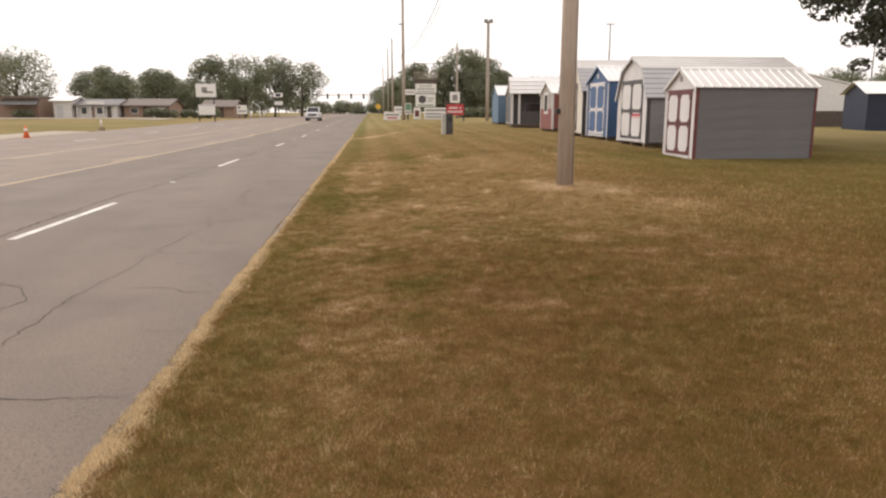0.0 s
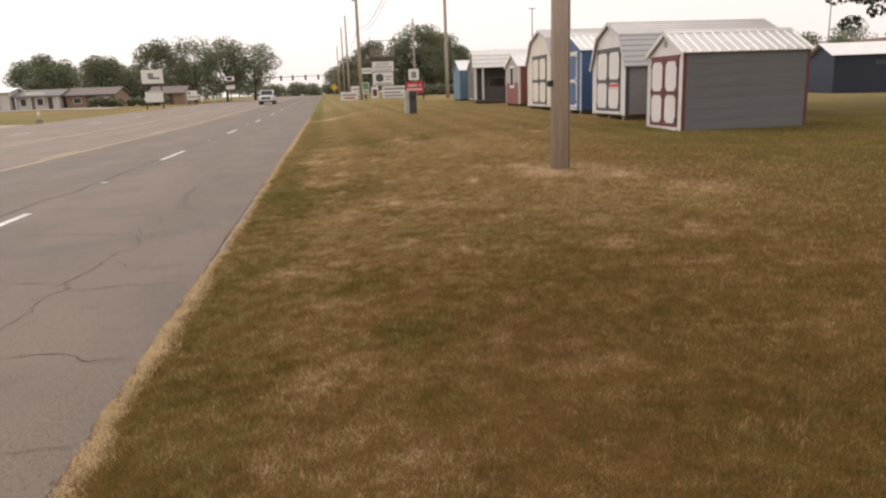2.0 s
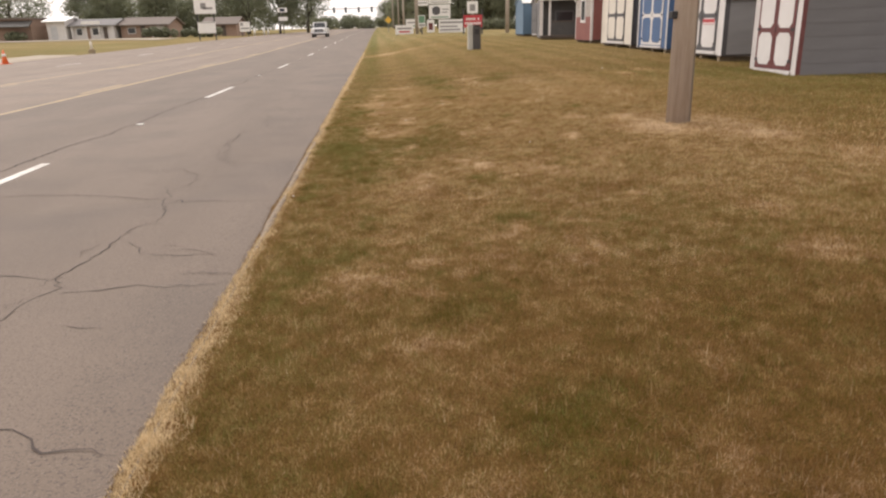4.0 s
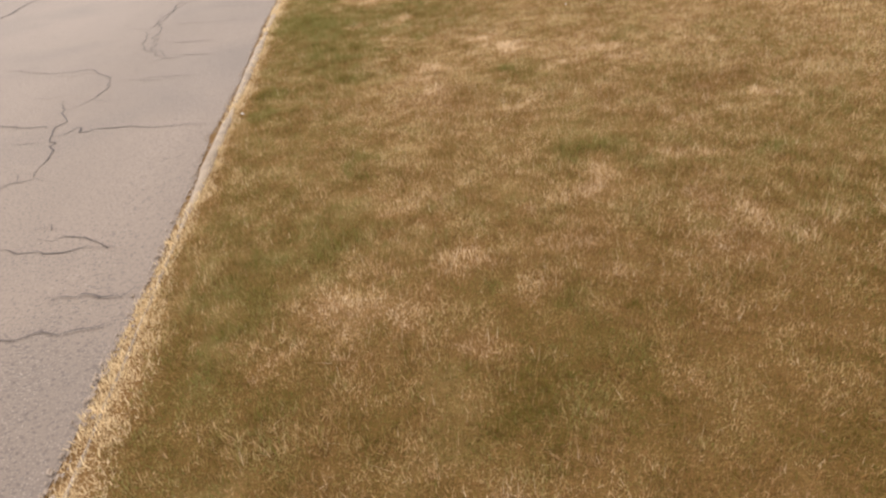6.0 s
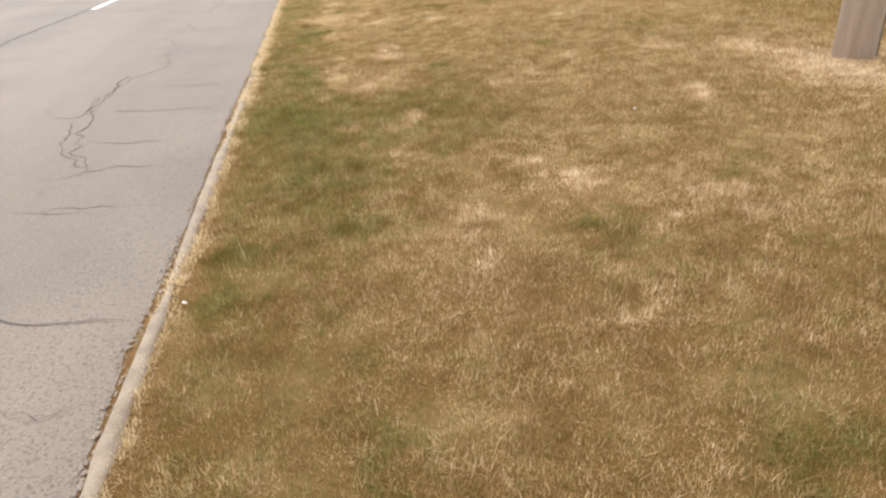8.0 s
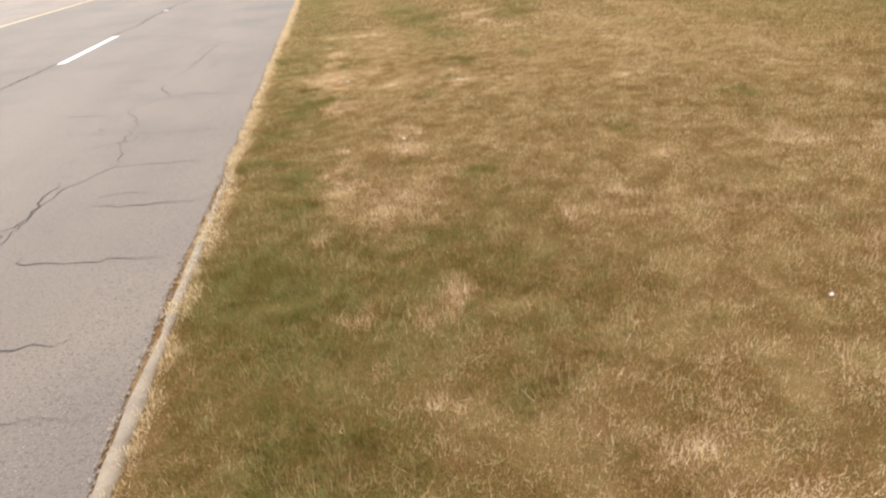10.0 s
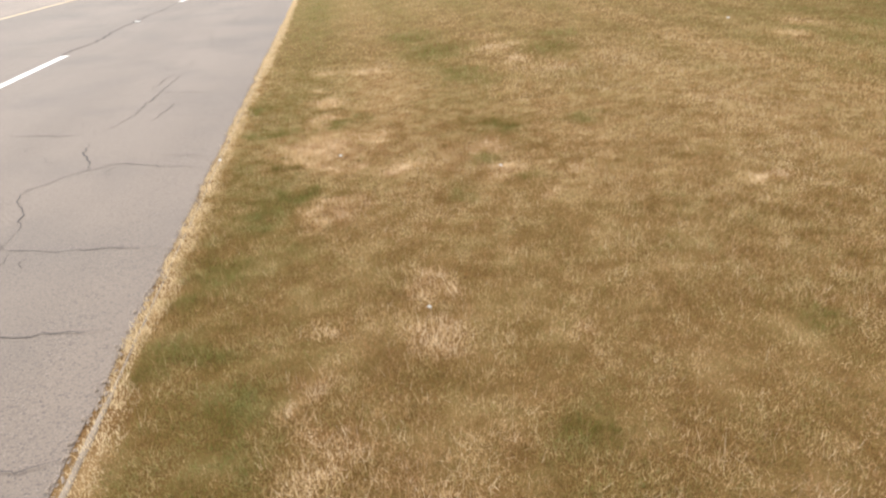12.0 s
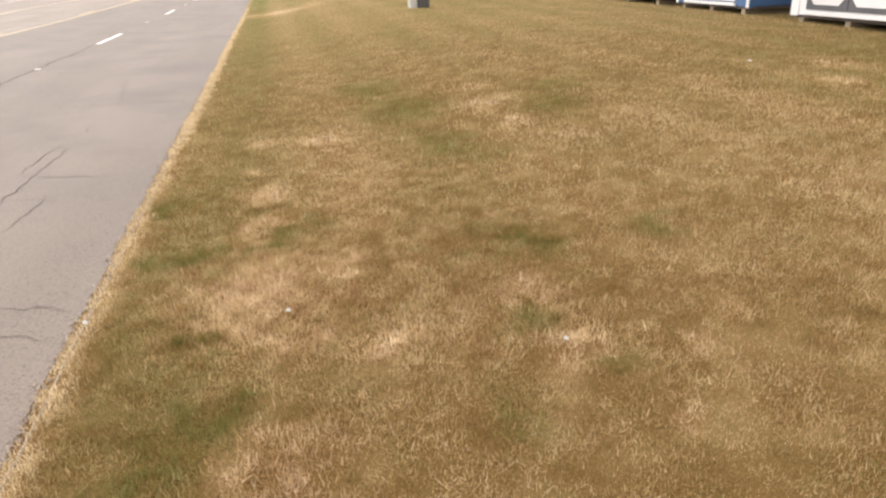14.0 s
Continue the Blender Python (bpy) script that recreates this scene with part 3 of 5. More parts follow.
CRACKS_C = (((-0.73, 8.75), (-0.67, 8.75), (-0.61, 8.75), (-0.44, 8.72), (-0.36, 8.77)), ((-1.23, 10.05), (-1.25, 10.25), (-1.3, 10.52), (-1.34, 10.68), (-1.35, 10.93), (-1.46, 11.17), (-1.57, 11.47)), ((-1.34, 10.68), (-1.21, 10.8), (-1.16, 10.68), (-1, 10.72), (-0.41, 10.65)), ((-0.94, 9.28), (-0.77, 9.24), (-0.65, 9.18), (-0.58, 9.13)), ((-2.39, 12.59), (-1.99, 12.33), (-1.53, 12.3), (-1.34, 11.76), (-1.37, 11.47), (-1.44, 11.22)), ((-1.68, 10.94), (-1.38, 10.91)), ((-1.29, 11.91), (-0.81, 11.79)), ((-1.5, 13.7), (-1.38, 13.12), (-1.11, 12.56)), ((-1.51, 13.82), (-1.44, 14.58), (-1.53, 15.42)),)
CRACKS_D = (((-1.12, 11.85), (-1, 11.87), (-0.87, 11.88), (-0.71, 11.84)), ((-1.33, 12.39), (-1.15, 12.43), (-1.05, 12.5), (-0.91, 12.53), (-0.7, 12.49), (-0.43, 12.47)), ((-1.05, 12.5), (-1.18, 12.75), (-1.3, 12.9), (-1.29, 13.09), (-1.39, 13.49), (-1.36, 13.79), (-1.43, 14.16), (-1.43, 15.03), (-1.43, 15.24), (-1.19, 15.65), (-0.43, 15.6)), ((-1.27, 14.05), (-1.18, 13.92), (-0.87, 13.87), (-0.42, 13.83)), ((-1.89, 13.9), (-1.52, 13.85), (-1.45, 14.09)), ((-1.24, 13.15), (-0.97, 13.05), (-0.69, 13.05)),)
CRACKS_E = (((-2.27, 17.66), (-1.86, 17.55), (-1.48, 17.42)), ((-1.33, 16.92), (-1.48, 17.42), (-1.54, 17.69), (-1.27, 18.16), (-1.5, 18.92)), ((-1.27, 18.16), (-1.03, 18.28), (-0.42, 17.98)), ((-1.4, 16.8), (-1.24, 16.64), (-1.02, 16.59), (-0.41, 16.53)), ((-1.26, 16.65), (-1.21, 16.43), (-1.34, 16.35), (-1.63, 16.22)), ((-1.53, 16.05), (-1.55, 15.85)), ((-1.94, 16.82), (-1.44, 16.66)), ((-2.31, 19.37), (-1.63, 19.23)), ((-1.12, 14.81), (-0.92, 14.77), (-0.69, 14.74), (-0.37, 14.74)), ((-1.54, 19.32), (-1.38, 19.68), (-1.3, 20.8), (-1.37, 22.14)), ((-1.19, 15.65), (-1.3, 16.2), (-1.33, 16.92)),)
CRACKS_F = (((-1.15, 19.64), (-1.14, 19.94), (-1.08, 20.24), (-1.06, 20.44)), ((-1.47, 21.14), (-1.47, 21.51), (-1.39, 22.13), (-1.43, 22.39)), ((-1.27, 22.73), (-1.34, 23.2)), ((-1.45, 21.13), (-0.78, 20.82)), ((-2.33, 23.41), (-1.73, 23.28)), ((-1.54, 26.21), (-1.3, 24.64)), ((-1.29, 29.35), (-1.46, 27.78)), ((-0.76, 18.41), (-0.59, 18.34), (-0.42, 18.28)), ((-0.4, 24.3), (-1.5, 24.4), (-2.9, 24.5)), ((-0.4, 28), (-1.9, 28.1), (-3.2, 28)), ((-0.4, 33), (-3.2, 33.2)),)
for k, guide in enumerate(CRACKS_A + CRACKS_B + CRACKS_C + CRACKS_D + CRACKS_E + CRACKS_F):
    across = abs(guide[0][0] - guide[-1][0]) > abs(guide[0][1] - guide[-1][1])
    crack(guide, 0.0064 if across else 0.006, 100 + k)
rng = np.random.default_rng(77)
for k in range(60):
    x, y, a, r = -1.5 + 0.3 * rng.normal(), 5.0 + 0.36 * k + 0.3 * rng.random(), rng.choice((0.1, 1.3, 1.9, 3.0)) + 0.3 * rng.normal(), 0.12 + 0.25 * rng.random()
    crack(((x, y), (x + 0.5 * r * math.cos(a + 0.4), y + 0.5 * r * math.sin(a + 0.4)), (x + r * math.cos(a), y + r * math.sin(a))), 0.0045, 300 + k)
crack(((-3.55, -4.0), (-3.6, 10.0), (-3.5, 22.0), (-3.55, 36.0)), 0.021, 209, "lane_joint")

# crumbling rim of the asphalt and a half-buried edging between it and the lawn
ey = np.arange(-2, 60, 0.06)
centre = -0.312 + 0.016 * (value_noise(ey, ey * 0, 1.1, 61) - 0.5) + 0.008 * (value_noise(ey, ey * 0, 0.2, 62) - 0.5)
bare = smooth(9.0, 10.0, ey) * smooth(15.4, 14.2, ey) * (0.35 + 0.65 * smooth(0.15, 0.5, value_noise(ey, ey * 0, 0.7, 63)))
half_w = 0.006 + 0.022 * bare * (0.6 + 0.7 * value_noise(ey, ey * 0, 0.12, 65))
top = 0.003 + 0.011 * bare + 0.004 * value_noise(ey, ey * 0, 0.3, 64)
ev = np.concatenate([np.stack((centre + a * half_w, ey, top + b), 1) for a, b in ((-1.4, -0.03), (-1, -0.003), (0, 0.001), (1, -0.003), (1.4, -0.03))])
ei = np.arange(len(ev)).reshape(5, -1)
eq = np.stack((ei[:-1, :-1], ei[1:, :-1], ei[1:, 1:], ei[:-1, 1:]), -1).reshape(-1, 4)
tagged(new("edging", fast_mesh("edging", ev, eq, EDGING)), "pale worn edging strip half buried in dead grass", "edging", kind="structure")
rng = np.random.default_rng(66)
bm = bmesh.new()
for k in range(5200):
    y = 1.5 + 24 * rng.random()
    x = float(road_right(np.array([y]))[0]) + rng.normal(0.004, 0.012)
    r = 0.002 + 0.007 * rng.random() ** 3
    ring = [bm.verts.new((x + r * (0.7 + 0.6 * rng.random()) * math.cos(a), y + 1.6 * r * math.sin(a), 0.009)) for a in (0, 1.25, 2.5, 3.8, 5.0)]
    peak = bm.verts.new((x + 0.2 * r, y, 0.009 + r * 0.7))
    for i in range(5):
        bm.faces.new((ring[i], ring[(i + 1) % 5], peak))
tagged(part("rubble", bm, RUBBLE), "crumbs of broken asphalt along the road edge", "rubble", kind="stuff")

# drive and gravel verge across the road
bm = bmesh.new()
for x0, x1, y0, y1 in ((-22.5, -19.95, -10, 56), (-60, -22.5, 36, 44), (-66, -27, 98, 109)):
    xs, ys = np.linspace(x0, x1, 12), np.linspace(y0, y1, 12)
    vs = [[bm.verts.new((x, y, float(ground_z(x, y)) + 0.07)) for y in ys] for x in xs]
    for i in range(11):
        for j in range(11):
            bm.faces.new((vs[i][j], vs[i + 1][j], vs[i + 1][j + 1], vs[i][j + 1]))
tagged(part("gravel_drive", bm, GRAVEL), "pale gravel drive and verge across the road", "drive", kind="structure")


# ---- utility poles and cables ----
def pole_thing(name, x, y, height, r0, r1, mat, label, arm=0.0):
    z = float(ground_z(x, y))
    p = thing(name, pose(x, y, z), label, "utility pole", "utility poles")
    part("shaft", tube([(0, 0, -0.1), (0, 0, height * 0.3), (0, 0, height)], (r0, r0 * 0.7 + r1 * 0.3, r1), 20), mat, p)
    if arm:
        part("crossarm", box(-arm, arm, -0.06, 0.06, height - 1.0, height - 0.85), mat, p)
        for s in (-0.9, -0.4, 0.4, 0.9):
            part("insulator", tube([(s * arm, 0, height - 0.85), (s * arm, 0, height - 0.68)], (0.05, 0.03), 8), STEEL, p)
    return p


near_pole = pole_thing("utility_pole", 4.35, 13.12, 11.0, 0.15, 0.11, POLE_WOOD, "weathered brown wooden utility pole standing in the lawn", 1.1)
part("cable_box", box(-0.2, -0.12, -0.06, 0.05, 1.24, 1.33, 0.01), BLACK, near_pole, "small black cable clamp")
part("ground_wire", tube([(0.1, -0.115, 0), (0.095, -0.11, 3), (0.09, -0.1, 9)], 0.006, 6), STEEL, near_pole)
far_pole = pole_thing("utility_pole", 4.65, 82, 15.5, 0.2, 0.13, HAZED_POLE, "tall grey wooden utility pole beside the road", 1.2)
part("bracket", box(-0.5, 0.0, -0.05, 0.05, 10.4, 10.55), STEEL, far_pole)
wide_pole = pole_thing("utility_pole", 13.6, 78, 10.5, 0.2, 0.16, HAZED_POLE, "tan wooden pole with floodlights by the driveway")
for s in (-0.45, 0.1):
    part("floodlight", box(s, s + 0.4, -0.2, 0.15, 10.3, 10.7, 0.03), STEEL, wide_pole)
for x, y, h in ((4.5, 118, 12.5), (4.6, 150, 13.5), (4.2, 185, 12), (13.4, 104, 10.6)):
    pole_thing("utility_pole", x, y, h, 0.17, 0.11, HAZED_POLE, "distant grey wooden utility pole")
for x, y, h in ((59.6, 80, 10.2), (26.5, 90, 10.2), (24.35, 70, 9.4)):
    p = thing("light_pole", pose(x, y, float(ground_z(x, y))), "thin grey steel yard light pole with a crossbar", "light pole", "yard light poles")
    part("shaft", tube([(0, 0, -0.1), (0, 0, h)], (0.11, 0.07), 10), STEEL, p)
    part("crossbar", box(-0.45, 0.45, -0.05, 0.05, h - 0.04, h + 0.05), STEEL, p)


def cable(a, b, sag, r=0.012):
    pts = [Vector(a).lerp(Vector(b), i / 40) - Vector((0, 0, sag * 4 * (i / 40) * (1 - i / 40))) for i in range(41)]
    return tagged(part("cable", tube(pts, r, 6), BLACK), "black overhead cable hung between utility poles", "cable", "overhead cables")


cable((4.35, 13.12, 9.8), (4.65, 82, 8.4), 2.3, 0.02)
cable((4.35, 13.12, 9.3), (4.65, 82, 8.1), 2.3, 0.014)
cable((4.65, 82, 8.4), (4.5, 118, 8.2), 0.8, 0.02)
cable((4.5, 118, 8.2), (4.6, 150, 8.4), 0.8, 0.02)


# ---- sheds ----
def metal_slope(a, b, start, length, spacing, along):
    """One ribbed sheet over the outline edge a to b (across, up), as long as the roof. along: the ribs run with the ridge."""
    bm = bmesh.new()
    a, b = Vector((*a,)), Vector((*b,))
    d = (b - a).normalized()
    up = Vector((-d.y, d.x)) if d.x >= 0 else Vector((d.y, -d.x))
    total = (b - a).length if along else length
    n = max(2, round(total / spacing))
    line = [(0.0, 0.02)]
    for i in range(n + 1):
        c = min(max(i * total / n, 0.035), total - 0.035)
        line += [(c - 0.03, 0.02), (c - 0.014, 0.045), (c + 0.014, 0.045), (c + 0.03, 0.02)]
    line.append((total, 0.02))
    rows = []
    for w, h in line + [(w, 0.0) for w, h in line[::-1]]:
        if along:
            c = a + d * w + up * h
            rows.append((bm.verts.new((start, c.x, c.y)), bm.verts.new((start + length, c.x, c.y))))
        else:
            p, q = a + up * h, b + up * h
            rows.append((bm.verts.new((start + w, p.x, p.y)), bm.verts.new((start + w, q.x, q.y))))
    k = len(rows)
    for i in range(k):
        bm.faces.new((rows[i][0], rows[i][1], rows[(i + 1) % k][1], rows[(i + 1) % k][0]))
    bm.faces.new([r[0] for r in rows])
    bm.faces.new([r[1] for r in rows[::-1]])
    bmesh.ops.recalc_face_normals(bm, faces=bm.faces)
    return bm


def chamfered(y0, y1, z0, z1, c):
    return [(y0 + c, z0), (y1 - c, z0), (y1, z0 + c), (y1, z1 - c), (y1 - c, z1), (y0 + c, z1), (y0, z1 - c), (y0, z0 + c)]


def double_door(shed, yc, z0, width, height, frame_mat, panel_mat, tag=False):
    """Two leaves that face -x, each a trim-coloured board with an upper and a lower clipped panel."""
    part("threshold", box(-0.07, -0.022, yc - width / 2 - 0.03, yc + width / 2 + 0.03, z0 - 0.09, z0 - 0.03), WHITE_WALL, shed)
    part("door_frame", box(-0.04, -0.022, yc - width / 2 - 0.05, yc + width / 2 + 0.05, z0 + height, z0 + height + 0.06), frame_mat, shed)
    half = width / 2
    for s in (-1, 1):
        y0, y1 = (yc - half, yc - 0.006) if s < 0 else (yc + 0.006, yc + half)
        leaf = part("door_leaf", box(-0.045, -0.021, y0, y1, z0, z0 + height, 0.004), frame_mat, shed)
        m = 0.09
        for za, zb in ((z0 + m, z0 + height * 0.46), (z0 + height * 0.52, z0 + height - m)):
            part("door_panel", prism(chamfered(y0 + m, y1 - m, za, zb, 0.11), "x", -0.052, -0.044), panel_mat, leaf)
        for zh in (z0 + 0.2, z0 + height * 0.5, z0 + height - 0.2):
            part("hinge", box(-0.056, -0.046, yc + s * (half - 0.12), yc + s * half, zh - 0.03, zh + 0.03), BLACK, leaf)
    part("door_handle", tube([(-0.06, yc - 0.05, z0 + height * 0.5 - 0.06), (-0.075, yc - 0.05, z0 + height * 0.5), (-0.06, yc - 0.05, z0 + height * 0.5 + 0.06)], 0.009, 6), BLACK, shed)
    if tag:
        t = part("notice", box(-0.058, -0.053, yc - half + 0.13, yc - 0.12, z0 + height * 0.37, z0 + height * 0.445), SIGN_RED, shed, "red and white paper notice")
        part("notice_strip", box(-0.0605, -0.0585, yc - half + 0.15, yc - 0.14, z0 + height * 0.378, z0 + height * 0.395), SIGN_WHITE, t)


def shed_base(shed, depth, half):
    for y in (-half + 0.25, 0, half - 0.25):
        part("skid", box(0.02, depth - 0.02, y - 0.06, y + 0.06, -0.08, 0.1), RAW_WOOD, shed)
    part("floor", box(0.0, depth, -half, half, 0.1, 0.2), DARK_WOOD, shed)


def boards(shed, side, depth, z0, z1, n, mat):
    """Lapped boards on a long wall, each with its lower edge proud."""
    h = (z1 - z0) / n
    me = mesh_of("siding_board", prism([(side * 0.0, 0), (side * 0.014, 0), (side * 0.007, h - 0.002), (side * 0.0, h - 0.002)], "x", 0.02, depth - 0.02), mat)
    return me, h


def gable_shed(x, y0, y1, z, depth, wall, apex, wall_mat, gable_mat, trim, door, roof_mat, label, front_mat=None, spacing=0.27, corner_side=None):
    half = (y1 - y0) / 2
    s = thing("shed", pose(x, (y0 + y1) / 2, z), label, "shed", "display sheds")
    shed_base(s, depth, half)
    part("front_wall", prism([(-half, 0.15), (half, 0.15), (half, wall), (0, apex - 0.03), (-half, wall)], "x", -0.02, 0.06), front_mat or gable_mat, s)
    part("back_wall", prism([(-half, 0.15), (half, 0.15), (half, wall), (0, apex - 0.03), (-half, wall)], "x", depth - 0.06, depth), wall_mat, s)
    for sg in (-1, 1):
        part("side_wall", box(0.06, depth - 0.06, sg * half, sg * (half - 0.06), 0.15, wall), wall_mat, s)
        me, h = boards(s, sg, depth, 0.16, wall, 7, wall_mat)
        for i in range(7):
            part("siding_board", me, None, s, at=pose(0, sg * half, 0.16 + i * h))
        ctrim = corner_side or trim
        part("corner_trim", box(-0.035, -0.021, sg * half, sg * (half - 0.08), 0.13, wall), gable_mat, s)
        part("corner_trim", box(-0.03, 0.065, sg * (half + 0.024), sg * (half + 0.001), 0.13, wall), ctrim, s)
        part("corner_trim", box(depth - 0.05, depth + 0.02, sg * (half + 0.024), sg * (half + 0.001), 0.13, wall), ctrim, s)
        over = 0.09
        drop = over * (apex - wall) / half
        part("roof_panel", metal_slope((sg * (half + over), wall - drop + 0.02), (0, apex + 0.02), -0.10, depth + 0.2, spacing, False), roof_mat, s)
        part("fascia", prism([(sg * (half + over), wall - drop - 0.06), (sg * (half + over), wall - drop + 0.015), (0, apex + 0.015), (0, apex - 0.07)], "x", -0.1, -0.07), gable_mat, s)
    part("ridge_cap", prism([(-0.16, apex - 0.16 * (apex - wall) / half + 0.065), (0, apex + 0.07), (0.16, apex - 0.16 * (apex - wall) / half + 0.065), (0.16, apex - 0.16 * (apex - wall) / half + 0.05), (0, apex + 0.05), (-0.16, apex - 0.16 * (apex - wall) / half + 0.05)], "x", -0.11, depth + 0.11), roof_mat, s)
    if door:
        double_door(s, door[0], door[1], door[2], door[3], door[4], door[5])
    return s


def gambrel_shed(x, y0, y1, z, depth, wall, brk, brk_in, apex, front, side, door_trim, panel, roof_low, roof_high, label, door, tag=False):
    half = (y1 - y0) / 2
    s = thing("shed", pose(x, (y0 + y1) / 2, z), label, "shed", "display sheds")
    shed_base(s, depth, half)
    outline = [(-half, 0.15), (half, 0.15), (half, wall), (half - brk_in, brk - 0.03), (0, apex - 0.03), (-half + brk_in, brk - 0.03), (-half, wall)]
    part("front_wall", prism(outline, "x", -0.02, 0.06), front, s)
    part("back_wall", prism(outline, "x", depth - 0.06, depth), side, s)
    for sg in (-1, 1):
        part("side_wall", box(0.06, depth - 0.06, sg * half, sg * (half - 0.06), 0.15, wall), side, s)
        me, h = boards(s, sg, depth, 0.16, wall, 5, side)
        for i in range(5):
            part("siding_board", me, None, s, at=pose(0, sg * half, 0.16 + i * h))
        part("corner_trim", box(-0.035, -0.021, sg * half, sg * (half - 0.2), 0.13, wall + 0.02), front, s)
        part("corner_trim", box(-0.03, 0.1, sg * (half + 0.024), sg * (half + 0.001), 0.13, wall), door_trim, s)
        part("lower_roof_panel", metal_slope((sg * (half + 0.13), wall - 0.12), (sg * (half - brk_in + 0.015), brk), -0.12, depth + 0.24, 0.2, True), roof_low, s)
        part("upper_roof_panel", metal_slope((sg * (half - brk_in + 0.03), brk), (0, apex + 0.02), -0.12, depth + 0.24, 0.23, True), roof_high, s)
        part("fascia", prism([(sg * (half + 0.13), wall - 0.18), (sg * (half + 0.13), wall - 0.1), (sg * (half - brk_in + 0.01), brk), (0, apex + 0.01), (0, apex - 0.06), (sg * (half - brk_in - 0.03), brk - 0.05), (sg * (half + 0.06), wall - 0.18)], "x", -0.12, -0.09), roof_low, s)
    double_door(s, 0, 0.25, door[0], door[1], door_trim, panel, tag)
    return s


def zg(x, y):
    return float(ground_z(x, y))


grey_shed = gable_shed(9.87, 19.8, 21.8, 0.02, 3.5, 2.18, 2.72, GREY_WALL, WHITE_WALL, RED_TRIM, (0, 0.29, 1.56, 1.78, RED_TRIM, WHITE_WALL), METAL_ROOF, "grey lap-sided shed with white doors and barn-red trim")
part("gable_vent", prism([(-0.08, 2.36), (0.08, 2.36), (0.08, 2.48), (0, 2.54), (-0.08, 2.48)], "x", -0.034, -0.021), SIGN_GREY, grey_shed)
barn = gambrel_shed(10.2, 24.1, 26.9, zg(10.2, 25.4), 5.4, 1.75, 2.64, 0.42, 3.06, WHITE_WALL, PALE_GREY_WALL, CHAR_TRIM, WHITE_WALL, GREY_METAL, METAL_ROOF, "tall white gambrel barn shed with charcoal-trimmed double doors", (2.0, 1.97), True)
blue_shed = gable_shed(10.3, 28.3, 31.1, zg(10.3, 29.7), 3.6, 2.33, 2.95, BLUE_WALL, BLUE_WALL, BLUE_WALL, (0.05, 0.24, 1.9, 2.02, WHITE_WALL, BLUE_WALL), WHITE_ROOF, "bright blue gable shed with white-trimmed double doors", spacing=0.3)
part("corner_board", box(-0.05, -0.036, -1.4, -1.31, 0.13, 2.33), WHITE_WALL, blue_shed)
part("corner_board", box(-0.05, -0.036, 1.31, 1.4, 0.13, 2.33), WHITE_WALL, blue_shed)
bm = bmesh.new()
add_prism(bm, [(0.13 * (1 if i % 2 == 0 else 0.5) * math.sin(i * math.tau / 10), 2.58 + 0.13 * (1 if i % 2 == 0 else 0.5) * math.cos(i * math.tau / 10)) for i in range(10)], "x", -0.045, -0.022)
part("gable_star", bm, WHITE_WALL, blue_shed, "white gable ornament")
cream = gambrel_shed(10.35, 31.95, 35.75, zg(10.35, 34), 6.0, 2.1, 3.0, 0.6, 3.42, CREAM_WALL, GREY_WALL, CHAR_TRIM, CREAM_WALL, GREY_METAL, METAL_ROOF, "cream gambrel barn shed with dark-trimmed double doors", (2.1, 2.05))
cottage = gable_shed(10.75, 38.8, 41.5, zg(10.75, 40), 3.0, 2.05, 2.68, BRICK_RED, WHITE_WALL, WHITE_WALL, None, WHITE_ROOF, "small playhouse shed, red below and stone-white above", STONE_LOOK)
part("lower_front", box(-0.034, -0.021, -1.33, 1.33, 0.13, 1.22), BRICK_RED, cottage, "faded red lower wall")
win = part("window", box(-0.05, -0.022, -0.42, 0.42, 0.95, 2.1), WHITE_WALL, cottage, "narrow white-framed window")
part("pane", box(-0.056, -0.051, -0.3, 0.3, 1.08, 1.97), GLASS_DARK, win)

# cabin with a porch along its side; the ridge runs back from the road
cabin = thing("porch_cabin", pose(9.95, 46.2, zg(10.5, 46.5), 0, 0, -9), "white-roofed gambrel cabin with a dark screened side porch", "cabin", "display sheds")
CL, CW = 5.6, 3.6
part("deck", box(0.0, CL, -0.05, 1.3, 0.1, 0.24), DARK_WOOD, cabin, "dark wooden deck")
for y in (0.25, 1.8, 3.35):
    part("skid", box(0.0, CL, y - 0.07, y + 0.07, -0.1, 0.1), RAW_WOOD, cabin)
part("porch_wall", box(0.1, CL - 0.1, 1.3, 1.4, 0.1, 2.2), SCREEN, cabin, "dark recessed wall")
part("back_wall", box(0.1, CL - 0.1, CW - 0.1, CW, 0.1, 2.2), GREY_WALL, cabin)
for x in (0.0, CL - 0.1):
    part("end_wall", prism([(1.3, 0.1), (CW, 0.1), (CW, 2.2), (CW - 0.45, 2.9), (CW / 2, 3.22), (0.45, 2.9), (0.0, 2.2), (1.3, 2.2)], "x", x, x + 0.1), GREY_WALL, cabin)
for x in (0.05, 0.5, 2.35, 2.75, 4.2, CL - 0.05):
    part("porch_post", box(x - 0.06, x + 0.06, -0.05, 0.07, 0.24, 2.15), WHITE_WALL, cabin, "white post")
for y in (0.65, 1.25):
    part("porch_post", box(0.0, 0.1, y - 0.05, y + 0.05, 0.24, 2.2), WHITE_WALL, cabin, "white post")
part("porch_beam", box(0, CL, -0.06, 0.08, 2.15, 2.26), WHITE_WALL, cabin)
part("rail", box(0.56, 2.29, -0.02, 0.03, 0.98, 1.04), DARK_WOOD, cabin)
part("screen", box(0.56, 2.29, 0.01, 0.02, 0.26, 0.98), SCREEN, cabin)
